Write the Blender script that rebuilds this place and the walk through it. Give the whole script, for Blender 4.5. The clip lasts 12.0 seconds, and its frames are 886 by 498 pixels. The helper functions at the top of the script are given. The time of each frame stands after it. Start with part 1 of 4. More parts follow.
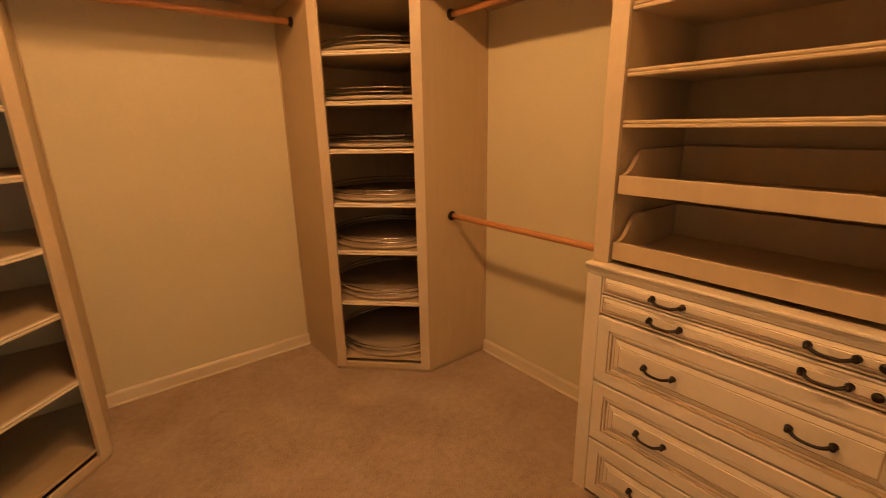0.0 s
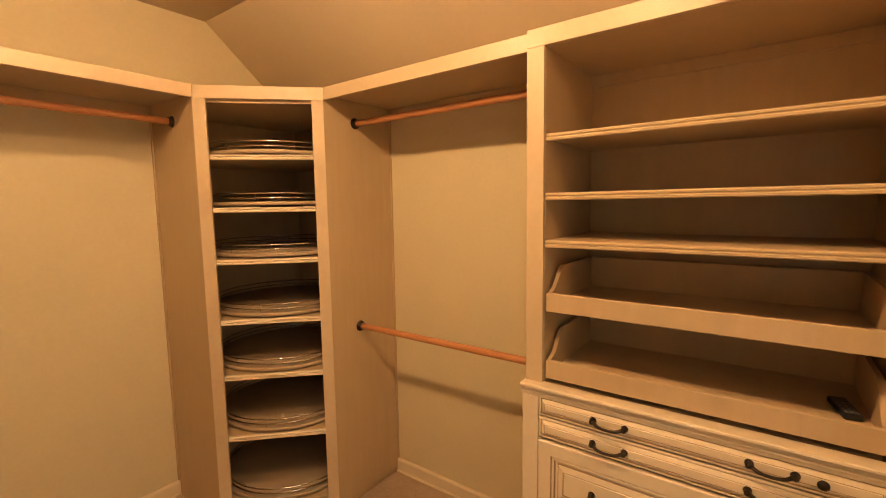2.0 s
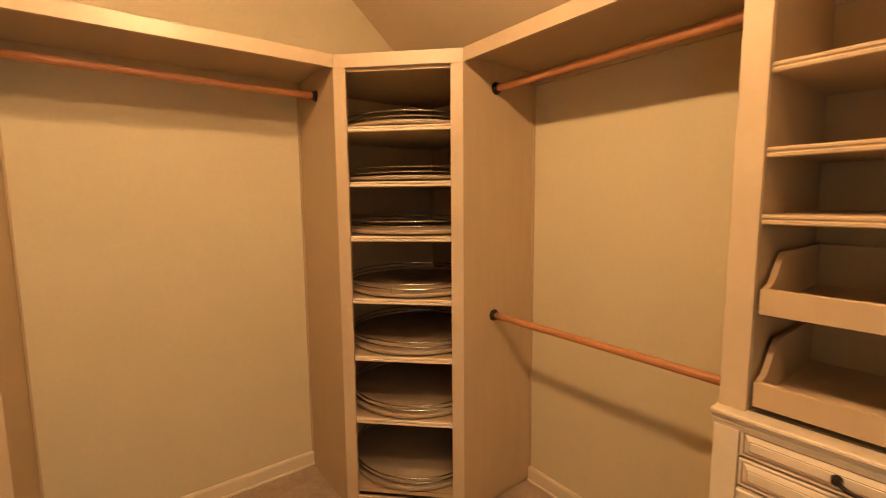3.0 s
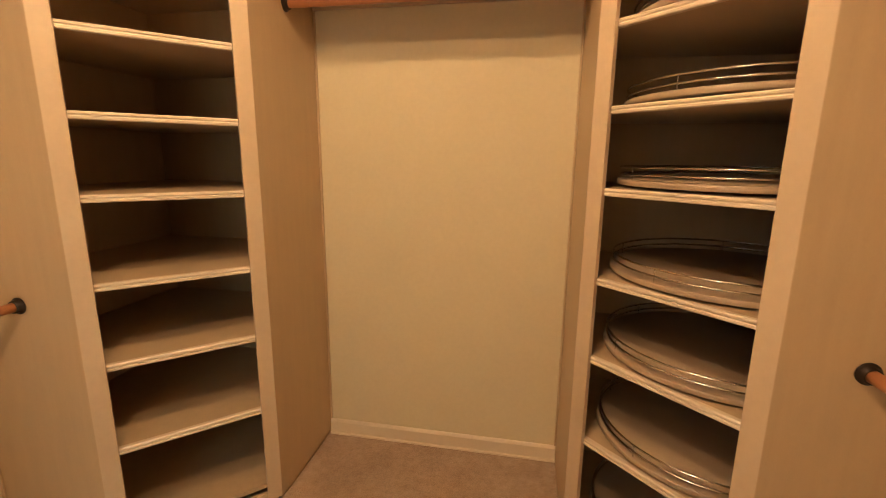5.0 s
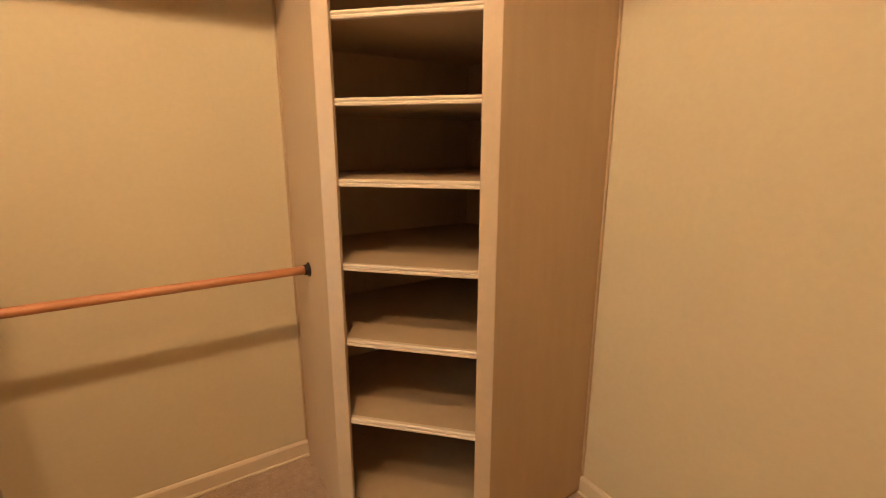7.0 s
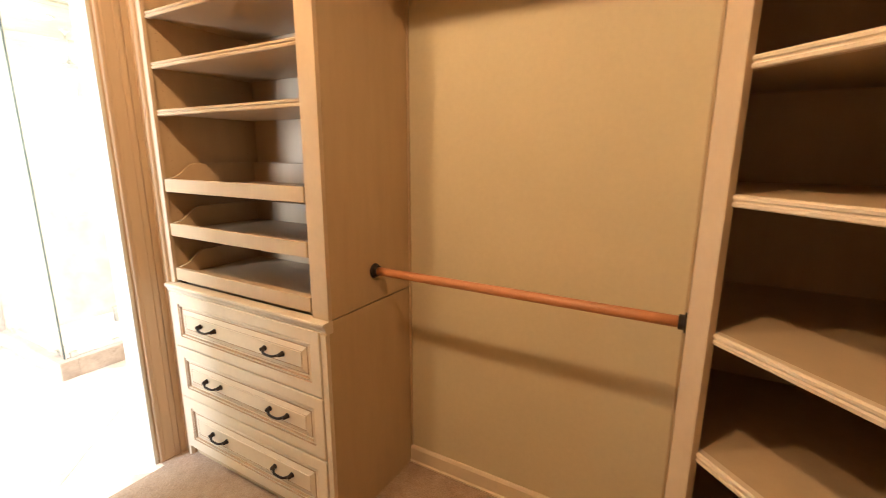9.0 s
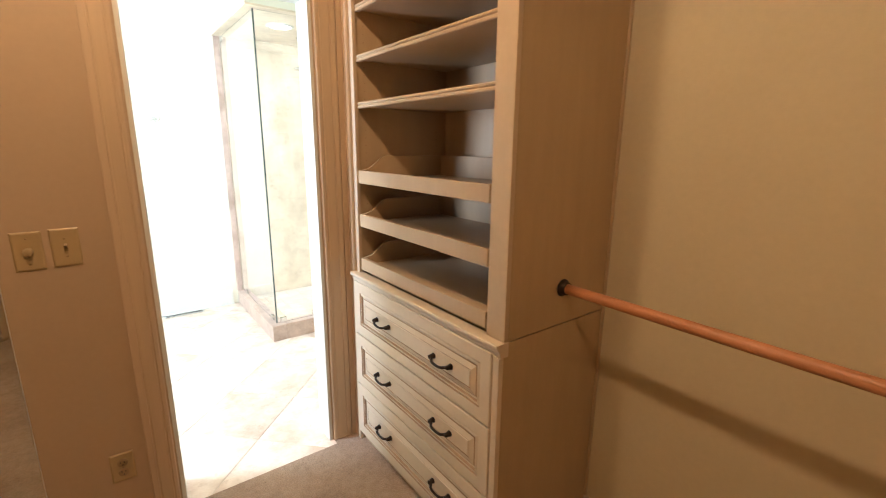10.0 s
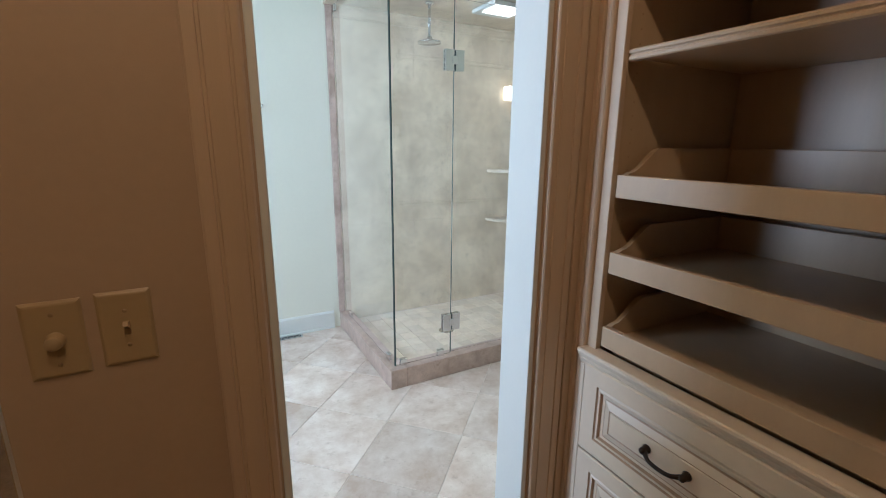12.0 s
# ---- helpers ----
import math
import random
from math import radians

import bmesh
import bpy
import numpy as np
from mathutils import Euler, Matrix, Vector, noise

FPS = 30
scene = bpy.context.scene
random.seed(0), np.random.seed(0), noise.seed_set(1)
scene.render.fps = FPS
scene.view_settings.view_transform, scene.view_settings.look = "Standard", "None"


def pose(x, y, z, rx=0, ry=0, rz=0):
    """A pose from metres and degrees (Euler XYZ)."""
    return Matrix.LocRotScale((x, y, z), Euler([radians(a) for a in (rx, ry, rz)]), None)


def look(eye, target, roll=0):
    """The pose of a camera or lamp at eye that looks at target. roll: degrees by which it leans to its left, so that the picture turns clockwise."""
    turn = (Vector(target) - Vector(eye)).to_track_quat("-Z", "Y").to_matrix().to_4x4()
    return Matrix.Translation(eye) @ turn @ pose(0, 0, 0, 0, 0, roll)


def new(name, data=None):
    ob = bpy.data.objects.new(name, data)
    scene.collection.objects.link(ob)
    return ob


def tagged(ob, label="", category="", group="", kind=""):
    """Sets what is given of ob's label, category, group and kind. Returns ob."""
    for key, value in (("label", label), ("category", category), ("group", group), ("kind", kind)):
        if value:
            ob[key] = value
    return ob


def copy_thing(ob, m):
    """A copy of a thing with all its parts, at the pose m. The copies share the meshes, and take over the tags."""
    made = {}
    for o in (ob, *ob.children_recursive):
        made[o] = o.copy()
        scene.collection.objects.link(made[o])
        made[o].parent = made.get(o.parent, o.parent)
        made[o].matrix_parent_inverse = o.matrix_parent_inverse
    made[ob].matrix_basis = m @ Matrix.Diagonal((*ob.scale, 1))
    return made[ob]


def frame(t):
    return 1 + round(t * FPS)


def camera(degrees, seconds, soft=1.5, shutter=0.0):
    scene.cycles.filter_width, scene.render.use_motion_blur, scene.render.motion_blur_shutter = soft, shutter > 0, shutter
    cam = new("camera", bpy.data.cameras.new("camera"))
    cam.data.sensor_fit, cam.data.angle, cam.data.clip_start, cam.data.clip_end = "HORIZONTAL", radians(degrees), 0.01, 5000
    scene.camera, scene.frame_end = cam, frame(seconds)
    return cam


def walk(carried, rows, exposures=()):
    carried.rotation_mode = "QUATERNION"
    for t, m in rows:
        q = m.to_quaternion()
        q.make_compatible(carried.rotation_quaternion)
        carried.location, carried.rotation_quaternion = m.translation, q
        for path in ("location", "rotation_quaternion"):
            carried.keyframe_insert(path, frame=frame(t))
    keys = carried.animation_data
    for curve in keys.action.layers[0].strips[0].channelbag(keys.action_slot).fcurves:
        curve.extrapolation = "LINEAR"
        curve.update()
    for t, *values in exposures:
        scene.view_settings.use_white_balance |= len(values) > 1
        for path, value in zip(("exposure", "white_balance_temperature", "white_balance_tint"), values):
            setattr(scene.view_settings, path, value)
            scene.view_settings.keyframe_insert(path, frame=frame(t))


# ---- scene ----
cam = camera(90.0, 12.0, soft=0.8, shutter=0.2)

PATH = [
    (0, (1.234, 0.105, 1.537), (2.428, 1.616, 0.995), -1.0),
    (0.5, (1.257, 0.127, 1.578), (2.664, 1.465, 1.097), -1.1),
    (1, (1.252, 0.152, 1.624), (2.795, 1.369, 1.255), -1.1),
    (1.5, (1.251, 0.22, 1.658), (2.849, 1.399, 1.414), -1.1),
    (2, (1.245, 0.328, 1.672), (2.847, 1.508, 1.47), -0.9),
    (2.5, (1.293, 0.445, 1.63), (2.788, 1.758, 1.424), -0.7),
    (3, (1.4, 0.557, 1.585), (2.6, 2.141, 1.361), -0.5),
    (3.5, (1.434, 0.707, 1.493), (2.408, 2.439, 1.266), -0.0),
    (3.7, (1.483, 0.752, 1.465), (2.316, 2.556, 1.24), 0.0),
    (5.3, (2.176, 1.079, 1.506), (1.574, 2.936, 1.074), 0.4),
    (5.5, (2.2, 1.158, 1.491), (1.456, 2.963, 1.056), 0.3),
    (6, (2.211, 1.317, 1.486), (1.128, 2.939, 1.039), 0.2),
    (6.5, (2.186, 1.485, 1.489), (0.811, 2.859, 1.021), 0.3),
    (6.7, (2.177, 1.553, 1.486), (0.689, 2.807, 1.028), 0.2),
    (8.3, (1.929, 1.974, 1.475), (0.001, 1.737, 1.0), -0.4),
    (8.5, (1.864, 2.027, 1.474), (-0.024, 1.562, 1.008), -0.3),
    (9, (1.752, 2.1, 1.453), (0.061, 1.12, 1.029), 0.2),
    (9.5, (1.659, 2.064, 1.453), (0.22, 0.748, 1.012), 0.4),
    (10, (1.58, 1.89, 1.446), (0.402, 0.338, 0.995), 0.6),
    (10.5, (1.533, 1.673, 1.437), (0.546, -0.005, 0.976), 0.8),
    (11, (1.51, 1.402, 1.438), (0.585, -0.308, 0.969), 0.7),
    (11.5, (1.557, 1.116, 1.426), (0.636, -0.597, 0.961), 0.7),
    (12, (1.58, 0.856, 1.411), (0.648, -0.851, 0.947), 0.5),
]
EXPOSURE = [
    (0.0, -0.38, 7900, 25), (0.5, 0.08, 7450, 19), (1.0, 0.08, 7200, 15), (1.5, 0.04, 6750, 13), (2.5, 0.03, 6350, 13), (3.5, 0.05, 6100, 12), (5.5, 0.14, 5450, 10), (6.5, 0.16, 5400, 10), (8.5, 0.17, 5400, 10),
    (9.5, -0.03, 5350, 10), (10.0, -0.48, 5150, 10), (10.5, -0.98, 4950, 10), (11.0, -1.40, 4720, 10), (11.5, -1.64, 4650, 10), (12.0, -1.80, 4600, 10),
]
walk(cam, [(t, look(eye, target, roll)) for t, eye, target, roll in PATH], EXPOSURE)

# ---- plan ----
XW, XE, YS, YN = 0.197, 3.20, 0.0, 3.045      # closet walls
TOP = 2.255                                 # top of the closet furniture
WALL = 0.12
BX0, BX1, BY = -0.90, 3.40, -2.40           # bathroom
DOOR0, DOOR1, DOORH = 0.83, 1.49, 2.04

# ---- world and daylight ----
world = bpy.data.worlds.new("sky")
scene.world = world
world.use_nodes = True
sky = world.node_tree.nodes.new("ShaderNodeTexSky")
sky.sky_type = 'NISHITA'
sky.sun_disc = False
sky.sun_elevation, sky.sun_rotation = radians(35), radians(200)
world.node_tree.links.new(sky.outputs[0], world.node_tree.nodes["Background"].inputs[0])
world.node_tree.nodes["Background"].inputs[1].default_value = 0.1
sun = new("sun", bpy.data.lights.new("sun", "SUN"))
sun.data.energy, sun.data.angle, sun.data.color = 1.0, radians(10), (1, 0.95, 0.88)
sun.matrix_world = look((0, 10, 8), (0, 0, 0))

WINY = -1.10                                # middle of the bathroom window
daylight = new("window_daylight", bpy.data.lights.new("window_daylight", "AREA"))
daylight.data.shape, daylight.data.size, daylight.data.size_y = "RECTANGLE", 0.80, 1.3
daylight.data.energy, daylight.data.color = 188, (0.97, 0.985, 0.98)
daylight.matrix_world = look((BX1 + 0.06, WINY, 1.50), (BX1 - 1.0, WINY, 1.50))

BULB_STRENGTH = 570.0
LAMP_X = 1.64


# ---- materials ----
def nodes_of(name):
    m = bpy.data.materials.new(name)
    m.use_nodes = True
    t = m.node_tree
    return m, t, t.nodes["Principled BSDF"]


def put_in(tree, kind, **values):
    n = tree.nodes.new(kind)
    for k, v in values.items():
        n.inputs[k].default_value = v
    return n


def mat(name, col, rough=0.5, metal=0.0, var=0.10, scale=3.0, fine=90.0, bump=0.0, bscale=300.0, stretch=(1, 1, 1), rvar=0.08, spread=0.0):
    m, t, p = nodes_of(name)
    tc = t.nodes.new("ShaderNodeTexCoord")
    mp = t.nodes.new("ShaderNodeMapping")
    mp.inputs["Scale"].default_value = stretch
    t.links.new(tc.outputs["Object"], mp.inputs["Vector"])
    big = put_in(t, "ShaderNodeTexNoise", Scale=scale, Detail=4.0, Roughness=0.6)
    small = put_in(t, "ShaderNodeTexNoise", Scale=fine, Detail=3.0, Roughness=0.6)
    for n in (big, small):
        t.links.new(mp.outputs[0], n.inputs["Vector"])
    add = t.nodes.new("ShaderNodeMath")
    add.operation = "ADD"
    half = t.nodes.new("ShaderNodeMath")
    half.operation = "MULTIPLY"
    half.inputs[1].default_value = 0.5
    t.links.new(small.outputs["Fac"], half.inputs[0])
    t.links.new(big.outputs["Fac"], add.inputs[0])
    t.links.new(half.outputs[0], add.inputs[1])
    ramp = t.nodes.new("ShaderNodeMapRange")
    ramp.inputs["From Min"].default_value, ramp.inputs["From Max"].default_value = 0.45, 1.05
    ramp.inputs["To Min"].default_value, ramp.inputs["To Max"].default_value = 1 - var, 1 + var * 0.6
    t.links.new(add.outputs[0], ramp.inputs["Value"])
    mul = t.nodes.new("ShaderNodeMix")
    mul.data_type, mul.blend_type = "RGBA", "MULTIPLY"
    mul.inputs["Factor"].default_value = 1.0
    mul.inputs["A"].default_value = (*col, 1)
    t.links.new(ramp.outputs[0], mul.inputs["B"])
    colour = mul.outputs["Result"]
    if spread:
        info = t.nodes.new("ShaderNodeObjectInfo")
        r2 = t.nodes.new("ShaderNodeMapRange")
        r2.inputs["To Min"].default_value, r2.inputs["To Max"].default_value = 1 - spread, 1 + spread
        t.links.new(info.outputs["Random"], r2.inputs["Value"])
        mul2 = t.nodes.new("ShaderNodeMix")
        mul2.data_type, mul2.blend_type = "RGBA", "MULTIPLY"
        mul2.inputs["Factor"].default_value = 1.0
        t.links.new(colour, mul2.inputs["A"])
        t.links.new(r2.outputs[0], mul2.inputs["B"])
        colour = mul2.outputs["Result"]
    t.links.new(colour, p.inputs["Base Color"])
    rr = t.nodes.new("ShaderNodeMapRange")
    rr.inputs["To Min"].default_value, rr.inputs["To Max"].default_value = rough - rvar, min(1, rough + rvar)
    t.links.new(big.outputs["Fac"], rr.inputs["Value"])
    t.links.new(rr.outputs[0], p.inputs["Roughness"])
    p.inputs["Metallic"].default_value = metal
    if bump:
        bn = put_in(t, "ShaderNodeTexNoise", Scale=bscale, Detail=3.0)
        t.links.new(mp.outputs[0], bn.inputs["Vector"])
        b = t.nodes.new("ShaderNodeBump")
        b.inputs["Strength"].default_value, b.inputs["Distance"].default_value = bump, 0.002
        t.links.new(bn.outputs["Fac"], b.inputs["Height"])
        t.links.new(b.outputs[0], p.inputs["Normal"])
    return m


def stone(name, light, dark, rough=0.35, scale=4.0, spread=0.06, veins=0.5, turned=True):
    """Travertine: clouds, bands and small pits, shifted for each tile where turned is set."""
    m, t, p = nodes_of(name)
    tc = t.nodes.new("ShaderNodeTexCoord")
    info = t.nodes.new("ShaderNodeObjectInfo")
    shift = t.nodes.new("ShaderNodeVectorMath")
    shift.operation = "MULTIPLY_ADD"
    shift.inputs[1].default_value = (37.0, 53.0, 29.0) if turned else (0, 0, 0)
    t.links.new(info.outputs["Random"], shift.inputs[0])
    t.links.new(tc.outputs["Object"], shift.inputs[2])
    cloud = put_in(t, "ShaderNodeTexNoise", Scale=scale, Detail=8.0, Roughness=0.66, Distortion=0.15)
    spots = put_in(t, "ShaderNodeTexNoise", Scale=scale * 5, Detail=6.0, Roughness=0.72, Distortion=0.15)
    for n in (cloud, spots):
        t.links.new(shift.outputs[0], n.inputs["Vector"])
    r1 = t.nodes.new("ShaderNodeMapRange")
    r1.inputs["From Min"].default_value, r1.inputs["From Max"].default_value = 0.35, 0.68
    t.links.new(cloud.outputs["Fac"], r1.inputs["Value"])
    mix = t.nodes.new("ShaderNodeMix")
    mix.data_type = "RGBA"
    mix.inputs["A"].default_value, mix.inputs["B"].default_value = (*dark, 1), (*light, 1)
    t.links.new(r1.outputs[0], mix.inputs["Factor"])
    r2 = t.nodes.new("ShaderNodeMapRange")
    r2.inputs["From Min"].default_value, r2.inputs["From Max"].default_value = 0.56, 0.74
    r2.inputs["To Min"].default_value, r2.inputs["To Max"].default_value = 0.0, veins
    t.links.new(spots.outputs["Fac"], r2.inputs["Value"])
    mix2 = t.nodes.new("ShaderNodeMix")
    mix2.data_type = "RGBA"
    mix2.inputs["B"].default_value = (dark[0] * 0.75, dark[1] * 0.72, dark[2] * 0.68, 1)
    t.links.new(r2.outputs[0], mix2.inputs["Factor"])
    t.links.new(mix.outputs["Result"], mix2.inputs["A"])
    r3 = t.nodes.new("ShaderNodeMapRange")
    r3.inputs["To Min"].default_value, r3.inputs["To Max"].default_value = 1 - spread, 1 + spread
    t.links.new(info.outputs["Random"], r3.inputs["Value"])
    mul = t.nodes.new("ShaderNodeMix")
    mul.data_type, mul.blend_type = "RGBA", "MULTIPLY"
    mul.inputs["Factor"].default_value = 1.0
    t.links.new(mix2.outputs["Result"], mul.inputs["A"])
    t.links.new(r3.outputs[0], mul.inputs["B"])
    t.links.new(mul.outputs["Result"], p.inputs["Base Color"])
    p.inputs["Roughness"].default_value = rough
    b = t.nodes.new("ShaderNodeBump")
    b.inputs["Strength"].default_value, b.inputs["Distance"].default_value = 0.15, 0.002
    t.links.new(spots.outputs["Fac"], b.inputs["Height"])
    t.links.new(b.outputs[0], p.inputs["Normal"])
    return m


def glow(name, col, strength):
    m, t, p = nodes_of(name)
    p.inputs["Base Color"].default_value = (*col, 1)
    p.inputs["Emission Color"].default_value = (*col, 1)
    p.inputs["Emission Strength"].default_value = strength
    return m


def glassy(name, col, rough=0.0, ior=1.45):
    m, t, p = nodes_of(name)
    p.inputs["Base Color"].default_value = (*col, 1)
    p.inputs["Roughness"].default_value = rough
    p.inputs["IOR"].default_value = ior
    p.inputs["Transmission Weight"].default_value = 1.0
    return m


CREAM = mat("cream_laminate", (0.49, 0.362, 0.214), 0.40, var=0.09, scale=2.2, fine=60, stretch=(9, 9, 1.2), bump=0.05, bscale=90)
GLAZED = mat("cream_glazed_paint", (0.67, 0.565, 0.415), 0.36, var=0.07, scale=5, fine=40, bump=0.04, bscale=60)
FRAMEPAINT = mat("cream_frame_paint", (0.555, 0.43, 0.28), 0.38, var=0.07, scale=5, fine=40, bump=0.04, bscale=60)
GLAZE = mat("brown_glaze_in_grooves", (0.40, 0.275, 0.165), 0.45, var=0.16, scale=14, fine=80)
WALLPAINT = mat("cream_wall_paint", (0.61, 0.525, 0.335), 0.75, var=0.07, scale=1.5, fine=50, bump=0.12, bscale=260)
# cabinetry tan, taken darker so the colour carries this wall's dimness
SOUTHPAINT = mat("tan_wall_paint_dimmed", (0.46, 0.34, 0.215), 0.6, var=0.06, scale=1.5, fine=50, bump=0.10, bscale=260)
CEILPAINT = mat("ceiling_paint", (0.57, 0.47, 0.32), 0.8, var=0.05, scale=1.5, fine=50, bump=0.12, bscale=260)
TRAYBOARD = mat("taupe_tray_board", (0.37, 0.28, 0.185), 0.45, var=0.10, scale=3, fine=70)
TRIMPAINT = mat("trim_paint", (0.66, 0.55, 0.39), 0.4, var=0.06, scale=3, fine=60)
CASING = mat("glazed_casing_paint", (0.54, 0.41, 0.265), 0.40, var=0.07, scale=2.5, fine=70, stretch=(16, 16, 0.7))
DOWEL = mat("oiled_wood_dowel", (0.50, 0.215, 0.085), 0.42, var=0.22, scale=6, fine=60, stretch=(1, 6, 6))
BRONZE = mat("dark_oil_rubbed_bronze", (0.035, 0.024, 0.018), 0.38, metal=0.7, var=0.3, scale=20, fine=150)
CHROME = mat("polished_chrome", (0.78, 0.79, 0.80), 0.12, metal=1.0, var=0.05, rvar=0.04)
DARKCHROME = mat("dark_chrome_wire", (0.62, 0.60, 0.57), 0.16, metal=1.0, var=0.05, rvar=0.04)
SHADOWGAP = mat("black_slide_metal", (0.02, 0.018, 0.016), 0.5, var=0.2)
IVORY = mat("ivory_plastic", (0.42, 0.31, 0.15), 0.35, var=0.05)
IVORYDARK = mat("almond_plastic", (0.30, 0.21, 0.10), 0.35, var=0.05)
BLACK = mat("black_plastic", (0.02, 0.02, 0.022), 0.4, var=0.2)
GREY = mat("grey_rubber_keys", (0.16, 0.16, 0.17), 0.5)
BATHPAINT = mat("pale_green_white_paint", (0.745, 0.73, 0.605), 0.7, var=0.03, scale=1.2, fine=40, bump=0.08, bscale=240)
WHITE = mat("white_trim_paint", (0.69, 0.69, 0.63), 0.35, var=0.03)
GROUT = mat("tan_grout", (0.72, 0.64, 0.54), 0.85, var=0.15, scale=12)
TRAVERTINE = stone("travertine_floor", (0.88, 0.79, 0.69), (0.60, 0.47, 0.36), 0.22, 4.6, 0.14, 0.6)
SHOWERSTONE = stone("travertine_wall", (0.79, 0.69, 0.51), (0.52, 0.43, 0.30), 0.28, 3.4, 0.0, 0.55, turned=False)
SMALLSTONE = stone("travertine_mosaic", (0.80, 0.71, 0.56), (0.64, 0.54, 0.40), 0.4, 5.0, 0.10)
CURBSTONE = stone("brown_travertine_curb", (0.60, 0.47, 0.39), (0.36, 0.265, 0.205), 0.3, 7.0, 0.03, 0.7)
GLASS = glassy("clear_shower_glass", (0.982, 0.995, 0.988))
GLASSEDGE = mat("green_glass_edge", (0.028, 0.055, 0.05), 0.1, var=0.1)
BULB = glow("warm_bulb", (1.0, 0.60, 0.27), BULB_STRENGTH)
DOWNLIGHT = glow("white_downlight", (1.0, 0.88, 0.70), 105.0)
SCONCE = glow("warm_sconce_glass", (1.0, 0.80, 0.52), 8.0)

MIRROR, mt, mp_ = nodes_of("silvered_mirror")
mp_.inputs["Base Color"].default_value = (0.80, 0.84, 0.80, 1)
mp_.inputs["Metallic"].default_value, mp_.inputs["Roughness"].default_value = 1.0, 0.02


def carpet_material():
    m, t, p = nodes_of("tan_cut_pile_carpet")
    tc = t.nodes.new("ShaderNodeTexCoord")
    patch = put_in(t, "ShaderNodeTexNoise", Scale=3.0, Detail=3.0, Distortion=0.8)
    tuft = put_in(t, "ShaderNodeTexNoise", Scale=170.0, Detail=2.0)
    mid = put_in(t, "ShaderNodeTexNoise", Scale=26.0, Detail=4.0, Roughness=0.7)
    for n in (patch, tuft, mid):
        t.links.new(tc.outputs["Object"], n.inputs["Vector"])
    a = t.nodes.new("ShaderNodeMath")
    a.operation = "ADD"
    t.links.new(patch.outputs["Fac"], a.inputs[0])
    t.links.new(mid.outputs["Fac"], a.inputs[1])
    b = t.nodes.new("ShaderNodeMath")
    b.operation = "ADD"
    t.links.new(a.outputs[0], b.inputs[0])
    t.links.new(tuft.outputs["Fac"], b.inputs[1])
    r = t.nodes.new("ShaderNodeMapRange")
    r.inputs["From Min"].default_value, r.inputs["From Max"].default_value = 1.1, 1.9
    t.links.new(b.outputs[0], r.inputs["Value"])
    mix = t.nodes.new("ShaderNodeMix")
    mix.data_type = "RGBA"
    mix.inputs["A"].default_value, mix.inputs["B"].default_value = (0.27, 0.18, 0.115, 1), (0.45, 0.33, 0.23, 1)
    t.links.new(r.outputs[0], mix.inputs["Factor"])
    t.links.new(mix.outputs["Result"], p.inputs["Base Color"])
    p.inputs["Roughness"].default_value = 0.95
    p.inputs["Sheen Weight"].default_value = 0.25
    bp = t.nodes.new("ShaderNodeBump")
    bp.inputs["Strength"].default_value, bp.inputs["Distance"].default_value = 0.7, 0.006
    t.links.new(b.outputs[0], bp.inputs["Height"])
    t.links.new(bp.outputs[0], p.inputs["Normal"])
    return m


CARPET = carpet_material()


# ---- mesh helpers ----
def box(bm, x0, x1, y0, y1, z0, z1, bev=0.0, m=None, mi=0):
    r = bmesh.ops.create_cube(bm, size=1, matrix=Matrix.LocRotScale(((x0 + x1) / 2, (y0 + y1) / 2, (z0 + z1) / 2), None, (x1 - x0, y1 - y0, z1 - z0)))
    vs = r["verts"]
    if bev:
        es = list({e for v in vs for e in v.link_edges})
        rb = bmesh.ops.bevel(bm, geom=es, offset=bev, segments=2, affect="EDGES", profile=0.5)
        vs = list({v for f in rb["faces"] for v in f.verts} | {v for v in vs if v.is_valid})
    for f in {f for v in vs for f in v.link_faces}:
        f.material_index = mi
    if m:
        bmesh.ops.transform(bm, matrix=m, verts=vs)
    return vs


def boxes(*rows, bev=0.0):
    bm = bmesh.new()
    for r in rows:
        box(bm, *r, bev=bev)
    return bm


def prism(bm, outline, axis, a, b, mi=0):
    """A closed outline pushed along one axis from a to b. The outline lists the other two coordinates in the order xyz."""
    def at(p, c):
        q = list(p)
        q.insert("xyz".index(axis), c)
        return q
    lo = [bm.verts.new(at(p, a)) for p in outline]
    hi = [bm.verts.new(at(p, b)) for p in outline]
    n = len(outline)
    fs = [bm.faces.new(lo), bm.faces.new(hi[::-1])]
    for i in range(n):
        fs.append(bm.faces.new((lo[i], hi[i], hi[(i + 1) % n], lo[(i + 1) % n])))
    for f in fs:
        f.material_index = mi
    bmesh.ops.recalc_face_normals(bm, faces=fs)
    return lo + hi


def lathe(bm, profile, steps=24, m=Matrix(), cap=True):
    """Turns (radius, height) pairs about z."""
    rings = []
    for r, z in profile:
        rings.append([bm.verts.new(m @ Vector((r * math.cos(2 * math.pi * i / steps), r * math.sin(2 * math.pi * i / steps), z))) for i in range(steps)])
    fs = []
    for p, q in zip(rings, rings[1:]):
        for i in range(steps):
            fs.append(bm.faces.new((p[i], p[(i + 1) % steps], q[(i + 1) % steps], q[i])))
    if cap:
        fs += [bm.faces.new(rings[0][::-1]), bm.faces.new(rings[-1])]
    for f in fs:
        f.smooth = True
    bmesh.ops.recalc_face_normals(bm, faces=fs)


